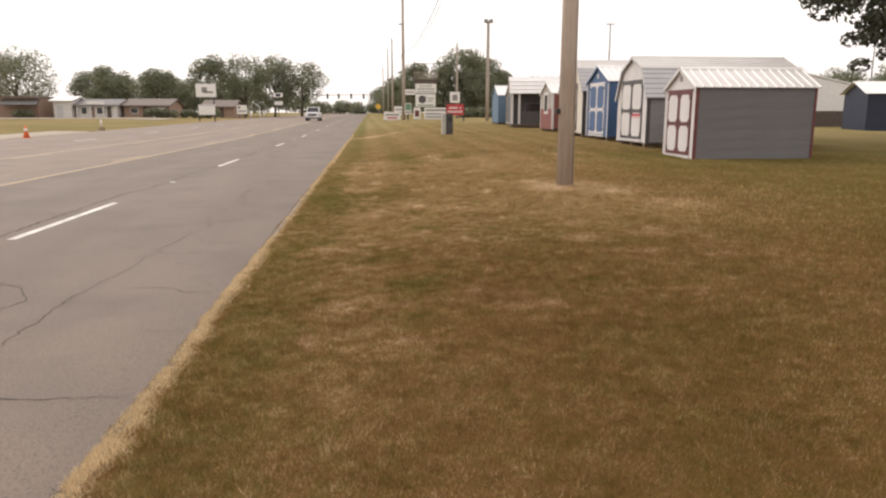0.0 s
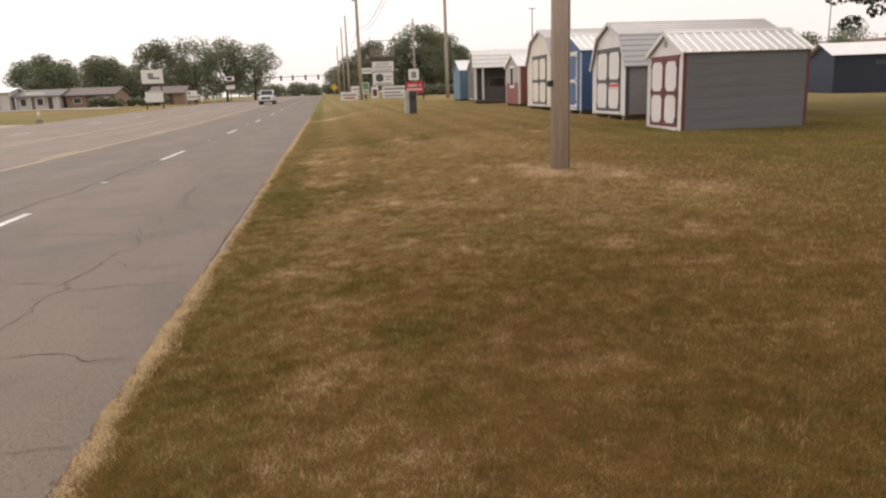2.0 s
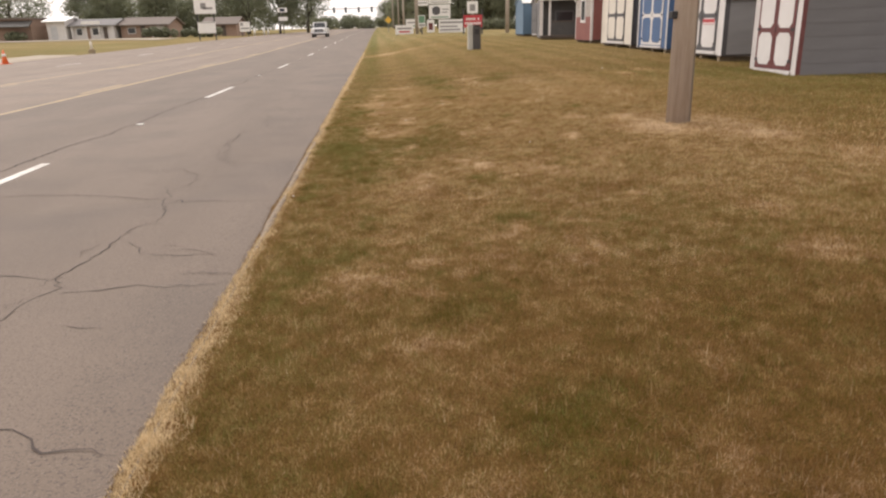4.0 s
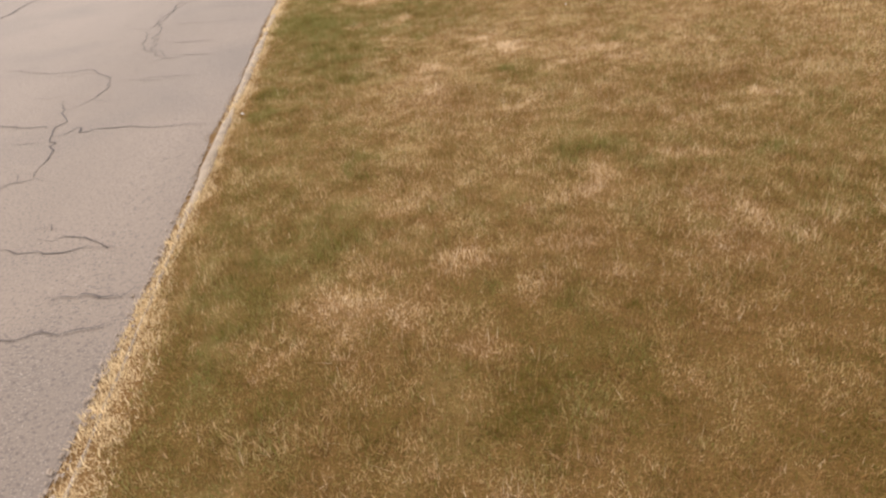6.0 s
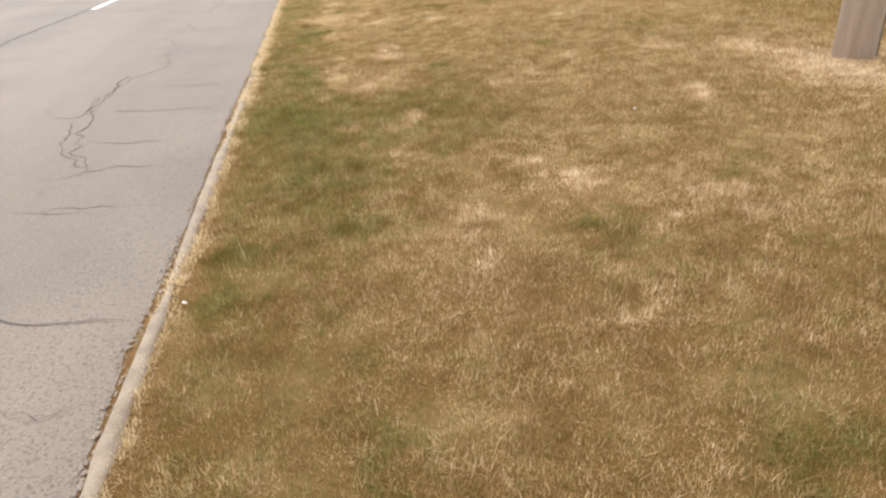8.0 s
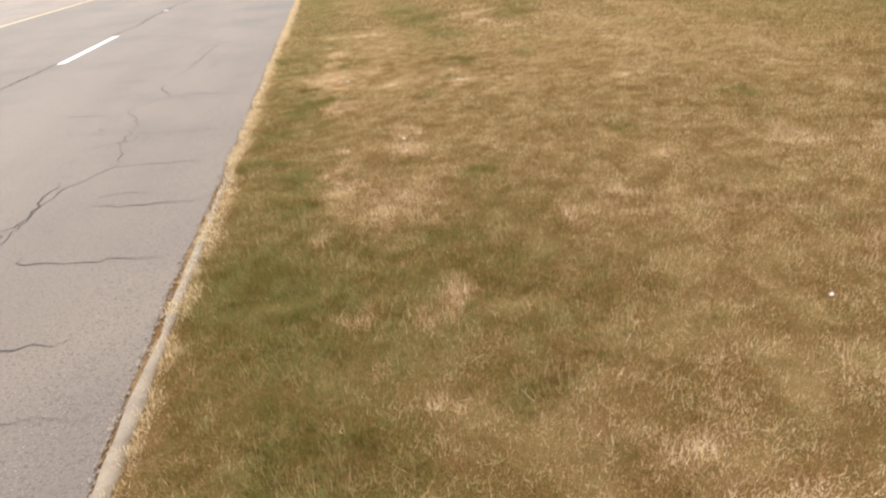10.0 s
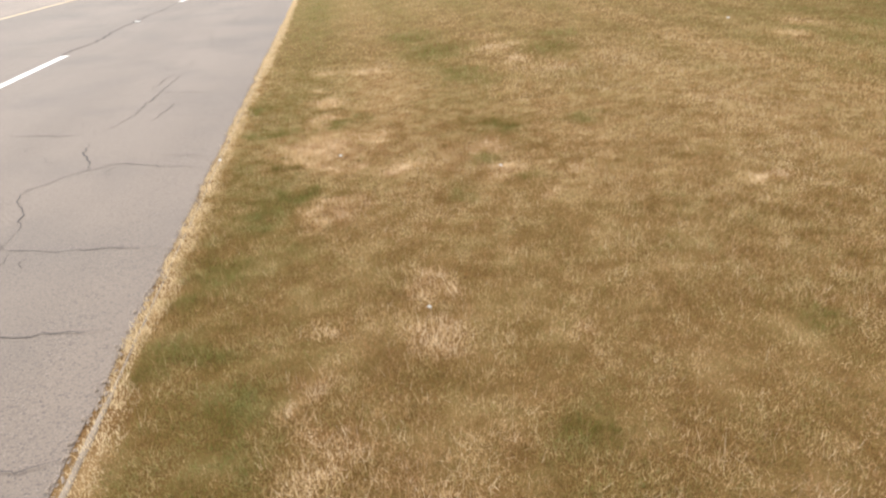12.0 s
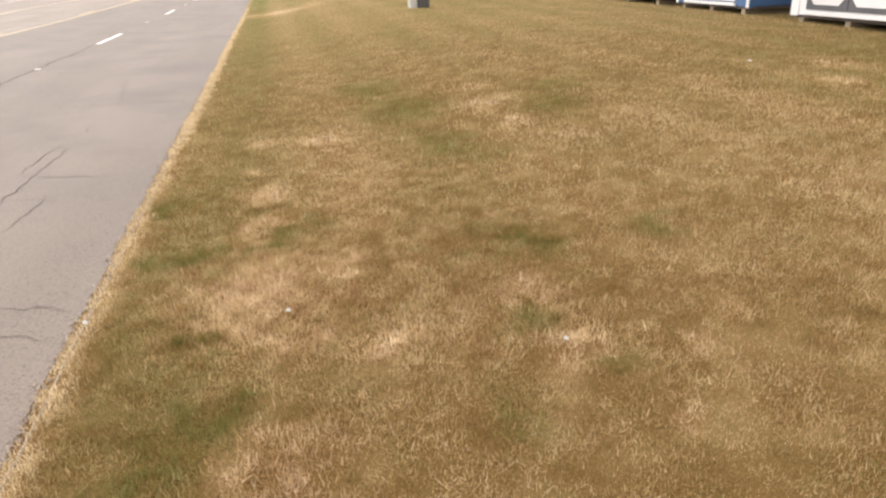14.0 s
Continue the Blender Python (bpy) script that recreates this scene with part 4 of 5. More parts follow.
w = part("window", box(0.9, 2.0, 1.27, 1.3, 0.85, 1.6), GREY_WALL, cabin)
part("pane", box(0.97, 1.93, 1.26, 1.27, 0.92, 1.53), GLASS_DARK, w)
part("door", box(2.5, 3.3, 1.26, 1.3, 0.24, 1.9), GREY_METAL, cabin)
for a, b in (((-0.2, 2.15), (0.42, 2.92)), ((0.40, 2.92), (CW / 2, 3.26)), ((CW - 0.40, 2.92), (CW / 2, 3.26)), ((CW + 0.2, 2.15), (CW - 0.42, 2.92))):
    part("roof_panel", metal_slope(a, b, -0.15, CL + 0.3, 0.3, True), WHITE_ROOF, cabin)
gable_shed(11.2, 52.6, 54.6, zg(11.2, 53.5), 3.0, 2.15, 2.75, GREY_WALL, GREY_WALL, CHAR_TRIM, (0, 0.22, 1.2, 1.7, GREY_WALL, GREY_WALL), WHITE_ROOF, "small grey shed with a white metal roof")
gable_shed(10.8, 55.6, 58.4, zg(10.8, 57), 3.4, 2.25, 2.95, DULL_BLUE, DULL_BLUE, DULL_BLUE, None, WHITE_ROOF, "faded blue shed with a white metal roof")

# navy shed and the white building across the yard
nz = zg(38, 47)
navy = thing("long_shed", pose(33.6, 45.0, nz, 0, 0, -12), "long navy-blue shed with a white metal roof", "shed")
part("front_wall", box(0, 16, 0, 0.1, 0, 2.5), NAVY_WALL, navy)
part("back_wall", box(0, 16, 3.4, 3.5, 0, 2.5), NAVY_WALL, navy)
for x in (0, 15.9):
    part("end_wall", prism([(0.1, 0), (3.4, 0), (3.4, 2.5), (1.75, 3.2), (0.1, 2.5)], "x", x, x + 0.1), NAVY_WALL, navy)
for a, b in (((-0.25, 2.42), (1.75, 3.27)), ((3.75, 2.42), (1.75, 3.27))):
    part("roof_panel", metal_slope(a, b, -0.3, 16.6, 0.3, False), WHITE_ROOF, navy)
for x in (2.6, 7.0, 11.5):
    w = part("window", box(x, x + 2.4, -0.02, 0.0, 1.75, 2.05), CHAR_TRIM, navy)
    part("pane", box(x + 0.05, x + 2.35, -0.026, -0.021, 1.79, 2.01), GLASS_DARK, w)
white_hall = thing("white_building", pose(41, 57, zg(41, 57)), "white metal building with a brown lower wall", "building")
part("upper_wall", prism([(-8, 1.3), (8, 1.3), (8, 1.9), (-3, 4.0), (-8, 5.0)], "y", 0, 8), SIGN_WHITE, white_hall)
part("lower_wall", box(-7.98, 7.98, -0.02, 7.98, -0.3, 1.3), DARK_WOOD, white_hall, "brown lower wall")
part("eave_trim", prism([(-8.1, 5.02), (8.1, 1.88), (8.1, 1.98), (-8.1, 5.14)], "y", -0.1, 8.1), SIGN_WHITE, white_hall)
tan = thing("tan_building", pose(90, 102, zg(90, 102)), "low tan building with a taller end block", "building")
part("wall", box(-9.5, 8, 0, 10, -0.5, 4.7), TAN_WALL, tan)
part("roof", prism([(-10, 4.7), (8, 4.7), (8, 5.6), (-10, 5.1)], "y", -0.5, 10.5), TAN_WALL, tan)
part("end_block", box(-4.8, 8, -1, 9, -0.5, 6.4), TAN_WALL, tan)
for x in (-3.6, -1.0, 2.4):
    part("pilaster", box(x, x + 0.7, -1.2, -1.0, -0.5, 6.3), CREAM_WALL, tan)

# ---- cabinet and signs by the road ----
cab = thing("utility_cabinet", pose(4.45, 34.0, zg(4.45, 34)), "pale and dark roadside utility cabinet pair in the lawn", "utility cabinet")
part("pale_cabinet", box(-0.24, -0.04, -0.2, 0.15, -0.05, 0.98, 0.03), BOX_PALE, cab, "pale grey-green metal cabinet")
part("dark_cabinet", box(-0.03, 0.27, -0.22, 0.18, -0.05, 0.92, 0.03), BOX_DARK, cab, "dark brown metal cabinet")
part("lid", box(-0.03, 0.29, -0.24, 0.20, 0.92, 0.96, 0.015), BOX_DARK, cab)
part("vent", box(0.03, 0.2, -0.235, -0.221, 0.6, 0.8), BLACK, cab)


def board_sign(x, y, posts, panels, label, name="sign", post_mat=None, group="roadside signs"):
    """posts: (dx, top); panels: (x0, x1, z0, z1, material, bars); bars: (x0, x1, z0, z1, material) in shares of the panel."""
    s = thing(name, pose(x, y, zg(x, y)), label, "sign", group)
    for dx, top in posts:
        part("post", box(dx - 0.07, dx + 0.07, 0.0, 0.14, -0.3, top), post_mat or DARK_STEEL, s)
    for x0, x1, z0, z1, mat, bars in panels:
        p = part("panel", box(x0, x1, -0.06, -0.002, z0, z1, 0.012), mat, s)
        w, h = x1 - x0, z1 - z0
        for a, b, c, d, m in bars:
            part("marking", box(x0 + a * w, x0 + b * w, -0.068, -0.062, z0 + c * h, z0 + d * h), m, p)
    return s


board_sign(9.65, 75, ((-0.85, 2.3), (0.95, 2.3)), ((-0.85, 0.95, 0.62, 1.75, SIGN_RED, tuple((0.14 + 0.105 * i, 0.21 + 0.105 * i, 0.58, 0.76, SIGN_WHITE) for i in (0, 1, 2, 3, 4, 6)) + tuple((0.07 + 0.098 * i, 0.135 + 0.098 * i, 0.24, 0.42, SIGN_WHITE) for i in range(9))), (-0.5, 0.55, 1.9, 3.0, SIGN_WHITE, ((0.25, 0.75, 0.2, 0.75, SIGN_GREY),))), "red roadside board sign with a small white sign above")
tower = board_sign(7.8, 90, ((-1.2, 4.9), (1.1, 4.9)), (
    (-0.2, 2.95, 0.0, 1.45, SIGN_WHITE, ((0.05, 0.9, 0.7, 0.85, SIGN_GREY), (0.05, 0.7, 0.4, 0.52, SIGN_GREY), (0.05, 0.8, 0.15, 0.27, SIGN_GREY))),
    (-1.55, -0.7, 0.05, 1.45, SIGN_WHITE, ((0.2, 0.8, 0.2, 0.75, RED_TRIM),)),
    (-1.3, 1.2, 1.55, 3.1, SIGN_WHITE, ((0.16, 0.52, 0.36, 0.8, CHAR_TRIM), (0.24, 0.44, 0.8, 0.88, CHAR_TRIM), (0.24, 0.44, 0.28, 0.36, CHAR_TRIM), (0.6, 0.92, 0.62, 0.7, SIGN_GREY), (0.6, 0.86, 0.42, 0.5, SIGN_GREY), (0.1, 0.9, 0.08, 0.16, SIGN_GREEN))),
    (-2.65, -1.35, 3.0, 3.65, SIGN_WHITE, ((0.1, 0.9, 0.4, 0.6, SIGN_GREY),)),
    (-1.3, 1.3, 3.2, 4.35, SIGN_WHITE, tuple((0.22 + 0.12 * i, 0.29 + 0.12 * i, 0.66, 0.82, SIGN_GREY) for i in range(5)) + tuple((0.1 + 0.12 * i, 0.18 + 0.12 * i, 0.36, 0.52, SIGN_GREY) for i in range(7)) + ((0.1, 0.9, 0.12, 0.2, SIGN_GREY),)),
    (-1.45, 1.4, 4.42, 4.9, DARK_WOOD, ())), "stacked white business signs topped by a slatted rack", "sign_tower", group="")
for i in range(11):
    part("slat", box(-1.45 + i * 0.28, -1.35 + i * 0.28, -0.12, -0.06, 4.9, 5.9), HAZED_POLE, tower)
for x0, x1, z0, z1 in ((-1.45, -1.38, 4.9, 7.2), (1.0, 1.07, 4.9, 7.0), (-1.45, 1.07, 6.75, 6.81), (-1.45, 1.5, 5.4, 5.46)):
    part("rack_bar", box(x0, x1, -0.05, 0.05, z0, z1), DARK_STEEL, tower)
board_sign(3.45, 86, ((-0.8, 0.9), (0.8, 0.9)), ((-1.0, 1.0, 0.0, 0.95, SIGN_WHITE, ((0.1, 0.9, 0.55, 0.75, SIGN_GREY), (0.2, 0.8, 0.2, 0.38, SIGN_RED))),), "low white banner sign on short posts")
board_sign(4.93, 95, ((-0.8, 1.6), (0.8, 1.6)), ((-0.95, 0.95, 0.5, 1.6, SIGN_WHITE, ((0.1, 0.8, 0.55, 0.7, SIGN_GREY), (0.1, 0.7, 0.2, 0.34, SIGN_GREEN))),), "white yard sign behind the pole")
board_sign(5.05, 80, ((0, 1.8),), ((-0.36, 0.36, 0.7, 1.85, SIGN_WHITE, ((0.08, 0.92, 0.35, 0.95, SIGN_GREEN), (0.1, 0.9, 0.08, 0.25, SIGN_GREY))),), "tall green and white roadside sign")
warn = thing("warning_sign", pose(2.17, 120, zg(2.17, 120)), "yellow diamond warning sign on a post", "sign")
part("post", box(-0.04, 0.04, 0, 0.08, 0, 2.2), STEEL, warn)
part("plate", prism([(0, 1.3), (0.55, 1.85), (0, 2.4), (-0.55, 1.85)], "y", -0.04, -0.01), WARN_YELLOW, warn)
board_sign(-20.9, 98, ((-0.8, 4.8), (1.2, 4.8)), ((-1.05, 1.55, 3.15, 4.85, SIGN_WHITE, ((0.3, 0.55, 0.35, 0.75, SIGN_GREY), (0.4, 0.85, 0.3, 0.45, SIGN_GREY))), (-0.85, 1.3, 0.85, 2.2, SIGN_WHITE, ((0.05, 0.95, 0.9, 0.96, SIGN_GREY),))), "two-panel white business sign across the road")
board_sign(-21.4, 128, ((-0.5, 2.2), (0.5, 2.2)), ((-0.85, 0.85, 0.75, 2.3, SIGN_WHITE, ((0.1, 0.35, 0.6, 0.9, SIGN_GREY), (0.1, 0.9, 0.25, 0.4, SIGN_GREY))),), "square white board sign across the road")
board_sign(-17.9, 150, ((0, 4.8),), ((-0.95, 0.95, 4.1, 4.95, SIGN_WHITE, ((0.25, 0.75, 0.2, 0.8, NAVY_WALL),)), (-0.8, 0.9, 2.5, 3.25, SIGN_WHITE, ())), "two small white signs on one post")
for x, y in ((-20.4, 131), (-20.2, 140), (-20.2, 145)):
    b = thing("bollard", pose(x, y, zg(x, y)), "white marker bollard beside the road", "bollard", "roadside bollards")
    part("tube_body", tube([(0, 0, 0), (0, 0, 1.3)], (0.16, 0.13), 10), SIGN_WHITE, b)
    part("cap", tube([(0, 0, 1.3), (0, 0, 1.38)], (0.13, 0.06), 10), SIGN_GREY, b)
cone = thing("traffic_cone", pose(-19.6, 45.5, zg(-19.6, 45.5) + 0.05), "orange traffic cone at the road edge", "traffic cone")
part("cone_base", box(-0.24, 0.24, -0.24, 0.24, 0, 0.05, 0.01), ORANGE, cone)
part("cone_body", tube([(0, 0, 0.05), (0, 0, 0.75)], (0.17, 0.04), 14), ORANGE, cone)
part("reflective_band", tube([(0, 0, 0.42), (0, 0, 0.56)], (0.108, 0.084), 14), SIGN_WHITE, cone)
stub = thing("marker_post", pose(-20.5, 60, zg(-20.5, 60)), "short tan marker post on a brown base", "post")
part("base", box(-0.2, 0.2, -0.18, 0.18, -0.05, 0.3, 0.04), RAW_WOOD, stub)
part("shaft", tube([(0, 0, 0.3), (0, 0, 0.85)], (0.1, 0.08), 10), CREAM_WALL, stub)

# traffic lights over the far crossing
mast = thing("traffic_signal", pose(-21.5, 235, zg(-21.5, 235)), "traffic signals on a mast arm over the far crossing", "traffic signal")
part("mast", tube([(0, 0, 0), (0, 0, 7)], (0.22, 0.16), 10), STEEL, mast)
part("arm", tube([(0, 0, 6.2), (22, 0, 6.5)], (0.14, 0.08), 8), STEEL, mast)
for x in (8.6, 12.2, 16.2, 20.2):
    h = part("signal_head", box(x - 0.3, x + 0.3, -0.3, 0.05, 5.2, 6.8, 0.04), BLACK, mast)
    for k in range(3):
        part("lens", tube([(x, -0.36, 5.5 + 0.5 * k), (x, -0.3, 5.5 + 0.5 * k)], 0.18, 10), DARK_STEEL, h)

# ---- pickup truck ----
tx, ty = -7.1, 100.0
truck = thing("pickup_truck", pose(tx, ty, float(road_z(ty))), "white pickup truck standing on the road", "pickup truck")
part("body", prism([(0.0, 0.55), (0.05, 1.05), (1.4, 1.14), (1.75, 1.16), (5.5, 1.16), (5.55, 0.6), (4.7, 0.45), (0.9, 0.42)], "x", -0.98, 0.98), TRUCK_WHITE, truck)
part("cabin_shell", prism([(1.45, 1.16), (2.1, 1.86), (3.5, 1.9), (3.85, 1.16)], "x", -0.86, 0.86), TRUCK_WHITE, truck)
bm = bmesh.new()
v = [bm.verts.new(p) for p in ((-0.78, 1.52, 1.22), (0.78, 1.52, 1.22), (0.70, 2.06, 1.80), (-0.70, 2.06, 1.80), (-0.78, 1.49, 1.24), (0.78, 1.49, 1.24), (0.70, 2.03, 1.82), (-0.70, 2.03, 1.82))]
for q in ((4, 5, 6, 7), (0, 3, 2, 1), (0, 1, 5, 4), (1, 2, 6, 5), (2, 3, 7, 6), (3, 0, 4, 7)):
    bm.faces.new([v[i] for i in q])
part("windscreen", bm, GLASS_DARK, truck)
g = part("grille", box(-0.6, 0.6, -0.04, 0.02, 0.68, 1.04, 0.03), CHROME, truck)
for z in (0.72, 0.88):
    part("grille_mesh", box(-0.53, 0.53, -0.055, -0.041, z, z + 0.11), BLACK, g)
part("hood", prism([(0.06, 1.05), (0.2, 1.16), (1.5, 1.22), (1.6, 1.15)], "x", -0.72, 0.72), TRUCK_WHITE, truck)
part("lower_valance", box(-0.9, 0.9, -0.06, 0.1, 0.3, 0.43, 0.03), BLACK, truck)
part("bumper", box(-0.98, 0.98, -0.14, 0.0, 0.42, 0.64, 0.03), CHROME, truck)
for s in (-1, 1):
    part("headlight", box(s * 0.62, s * 0.94, -0.03, 0.06, 0.78, 1.0, 0.02), SIGN_WHITE, truck)
    part("mirror", box(s * 0.9, s * 1.18, 1.75, 1.9, 1.2, 1.45, 0.03), BLACK, truck)
    for y in (0.95, 4.45):
        w = part("wheel", tube([(s * 0.72, y, 0.38), (s * 0.99, y, 0.38)], 0.38, 18), BLACK, truck)
        part("rim", tube([(s * 0.97, y, 0.38), (s * 1.0, y, 0.38)], 0.22, 12), STEEL, w)


# ---- houses across the road ----
def low_house(x0, x1, y, depth, wall_h, roof_h, wall, roof, openings, label, gable="y"):
    xm = (x0 + x1) / 2
    h = thing("house", pose(xm, y, zg(xm, y)), label, "house", "houses across the road")
    w = (x1 - x0) / 2
    part("wall", box(-w, w, 0, depth, -0.3, wall_h), wall, h)
    part("roof", prism([(-0.6, wall_h - 0.1), (depth / 2, roof_h), (depth + 0.6, wall_h - 0.1), (depth + 0.6, wall_h + 0.06), (depth / 2, roof_h + 0.16), (-0.6, wall_h + 0.06)], "x", -w - 0.4, w + 0.4), roof, h)
    part("gable_fill", prism([(0, wall_h), (depth, wall_h), (depth / 2, roof_h)], "x", -w, w), wall, h)
    for kind, a, b, z0, z1, m in openings:
        o = part(kind, box(a - w, b - w, -0.06, 0.0, z0, z1), m, h)
        if kind == "window":
            part("pane", box(a - w + 0.08, b - w - 0.08, -0.075, -0.061, z0 + 0.08, z1 - 0.08), GLASS_DARK, o)
    return h


shop = low_house(-44.9, -38.8, 118, 7, 1.9, 2.75, WHITE_WALL, GREY_ROOF, (("window", 0.6, 1.5, 0.5, 1.6, SIGN_WHITE), ("door", 1.9, 2.6, 0.0, 1.7, TAN_WALL), ("window", 2.9, 4.2, 0.5, 1.6, SIGN_WHITE), ("door", 4.5, 5.1, 0.0, 1.7, DARK_WOOD)), "low white house with a grey roof and a porch sign")
part("porch_sign", box(-1.2, 1.4, -1.0, -0.9, 2.1, 2.5), SIGN_WHITE, shop)
for x in (-2.9, -0.9, 1.0, 2.9):
    part("porch_post", box(x - 0.1, x + 0.1, -0.5, -0.35, 0, 1.95), WHITE_WALL, shop)
low_house(-38.2, -31.2, 119, 8, 1.85, 2.85, TAN_WALL, BROWN_ROOF, (("window", 1.0, 2.2, 0.6, 1.5, SIGN_WHITE), ("door", 2.9, 3.6, 0.0, 1.7, DARK_WOOD), ("garage_door", 4.4, 6.4, 0.0, 1.6, CREAM_WALL)), "long brown-roofed ranch house behind the lawn")
low_house(-48.0, -45.4, 117, 6, 2.6, 3.1, WHITE_WALL, WHITE_ROOF, (("door", 0.5, 1.4, 0.0, 1.9, GREY_METAL),), "plain white metal outbuilding")
flat = thing("house", pose(-55.8, 116, zg(-56, 116)), "flat-roofed tan brick house with a dark awning", "house", "houses across the road")
part("wall", box(-6, 6, 0, 8, -0.3, 3.0), TAN_WALL, flat)
part("roof", box(-6.3, 6.3, -0.4, 8.3, 3.0, 3.2), BROWN_ROOF, flat)
part("awning", prism([(-1.6, 2.0), (0, 2.8), (0, 2.6), (-1.6, 1.85)], "x", 1.0, 6.4), BOX_DARK, flat, "dark sloping awning")
for x in (-4.5, -2.0):
    o = part("window", box(x, x + 1.0, -0.05, 0, 0.7, 2.1), DARK_WOOD, flat)
    part("pane", box(x + 0.08, x + 0.92, -0.06, -0.051, 0.78, 2.02), GLASS_DARK, o)
low_house(-29, -23.5, 132, 8, 1.9, 3.0, TAN_WALL, BROWN_ROOF, (("window", 1.0, 2.0, 0.6, 1.4, SIGN_WHITE), ("door", 3.0, 3.7, 0, 1.7, DARK_WOOD)), "small brown house among the trees")


# ---- trees and hedges ----
def leaf_cloud(rng, lumps, count, size):
    """Leaf tufts on and inside a set of lumps (centre, radii): ragged, with gaps between the lumps."""
    c = np.array([q[0] for q in lumps])
    r = np.array([q[1] for q in lumps])
    pick = rng.choice(len(lumps), count, p=(r.prod(1) ** 0.66) / (r.prod(1) ** 0.66).sum())
    d = rng.normal(size=(count, 3))
    d /= np.linalg.norm(d, axis=1)[:, None]
    rad = 0.72 + 0.34 * rng.random(count) ** 0.6 + rng.normal(0, 0.05, count)
    p = c[pick] + d * r[pick] * rad[:, None]
    face = d + 0.45 * rng.normal(size=(count, 3)) + np.array((0, 0, 0.35))
    face /= np.linalg.norm(face, axis=1)[:, None]
    a = rng.normal(size=(count, 3))
    a -= (a * face).sum(1)[:, None] * face
    a /= np.linalg.norm(a, axis=1)[:, None]
    b = np.cross(face, a)
    s = size * (0.5 + rng.random(count))[:, None]
    verts = np.stack((p - a * s, p - b * s * 0.6, p + a * s, p + b * s * 0.6), 1).reshape(-1, 3)
    return verts, np.arange(count * 4).reshape(-1, 4)


def tree(x, y, height, width, seed, label, trunk=0.25, low=0.25, count=3800, size=0.4, leaf=None, lumps=26, boughs=()):
    rng = np.random.default_rng(seed)
    t = thing("tree", pose(x, y, zg(x, y)), label, "tree", "trees")
    base = height * low
    bm = bmesh.new()
    top = height * 0.8
    add_tube(bm, [(0, 0, -0.2), (0.05, 0, base), (0.1 * width * 0.3, 0.1, top)], (trunk, trunk * 0.75, trunk * 0.15), 10)
    cents = []
    for i in range(lumps):
        a, h = rng.random() * math.tau, rng.random() ** 0.8
        reach = width * 0.5 * math.sqrt(max(0.05, 1 - (2 * h - 0.85) ** 2 / 1.6)) * (0.35 + 0.55 * rng.random())
        cz_ = base + (height - base) * (0.08 + 0.82 * h)
        r = width * (0.10 + 0.09 * rng.random())
        cents.append(((math.cos(a) * reach, math.sin(a) * reach, cz_), (r * 1.15, r * 1.15, r * 0.85)))
        if i < 12:
            add_tube(bm, [(0.03, 0, base * 0.8 + (cz_ - base) * 0.35), (math.cos(a) * reach * 0.5, math.sin(a) * reach * 0.5, base * 0.3 + cz_ * 0.65), (math.cos(a) * reach, math.sin(a) * reach, cz_)], (trunk * 0.4, trunk * 0.2, trunk * 0.06), 6)
    hanging = []
    for bx, by, bz in boughs:
        line = [Vector((bx * k, by * k, base * 1.25 + (bz - base * 1.25) * k * k + 1.2 * k * (1 - k))) for k in (0, 0.2, 0.4, 0.6, 0.75, 0.88, 1.0)]
        add_tube(bm, line, [trunk * q for q in (0.42, 0.34, 0.26, 0.18, 0.12, 0.07, 0.03)], 7)
        for i in range(26):
            k = 0.45 + 0.55 * (i + rng.random()) / 26
            j = min(5, int(k * 6))
            p = line[j].lerp(line[j + 1], k * 6 - j) + Vector((0.9 * rng.normal() * (1.2 - k), 0.9 * rng.normal() * (1.2 - k), 0.35 * rng.normal() - 0.15))
            r = (0.24 + 0.3 * rng.random()) * (1.5 - 0.8 * k)
            hanging.append((tuple(p), (r, r, r * 0.7)))
    part("trunk", bm, BARK, t)
    v, f = leaf_cloud(rng, cents, count, size)
    if hanging:
        hv, hf = leaf_cloud(rng, hanging, 14000, 0.075)
        v, f = np.concatenate((v, hv)), np.concatenate((f, hf + len(v)))
    part("crown", fast_mesh("crown", v, f, leaf or HAZED_LEAF), None, t)
    return t


GREEN_TREE = "broad green deciduous tree with a ragged crown"
for k, (x, y, h, w) in enumerate(((-31.8, 150, 12.5, 9.5), (-25.5, 156, 13.2, 12), (-20.3, 163, 13.5, 10), (-14.9, 168, 12.6, 13), (-50.5, 150, 9.9, 9.5), (-41.2, 148, 9.2, 8.5), (-36.5, 158, 7.2, 9), (-65, 142, 12.8, 14), (-58, 160, 9.5, 10), (-74, 150, 12, 13), (-44, 165, 8, 12), (-28, 168, 9, 12), (-53, 170, 8, 12))):
    tree(x, y, h, w, 300 + k, GREEN_TREE + " behind the houses", 0.3, 0.12, 9000, 0.165, lumps=52)
for k, (x, y, h, w) in enumerate(((17.6, 132, 12.4, 10.5), (22.5, 136, 11.2, 9), (14.3, 130, 9.6, 7), (26.0, 138, 9.0, 7), (19.5, 128, 8.5, 9), (10.5, 150, 10.8, 8), (6.8, 190, 9.2, 9), (5.0, 215, 8.2, 9), (10, 205, 10.5, 11), (14, 170, 9, 10), (8.5, 250, 8, 12))):
    tree(x, y, h, w, 400 + k, GREEN_TREE + " beyond the signs", 0.3, 0.1, 9000, 0.165, lumps=52)
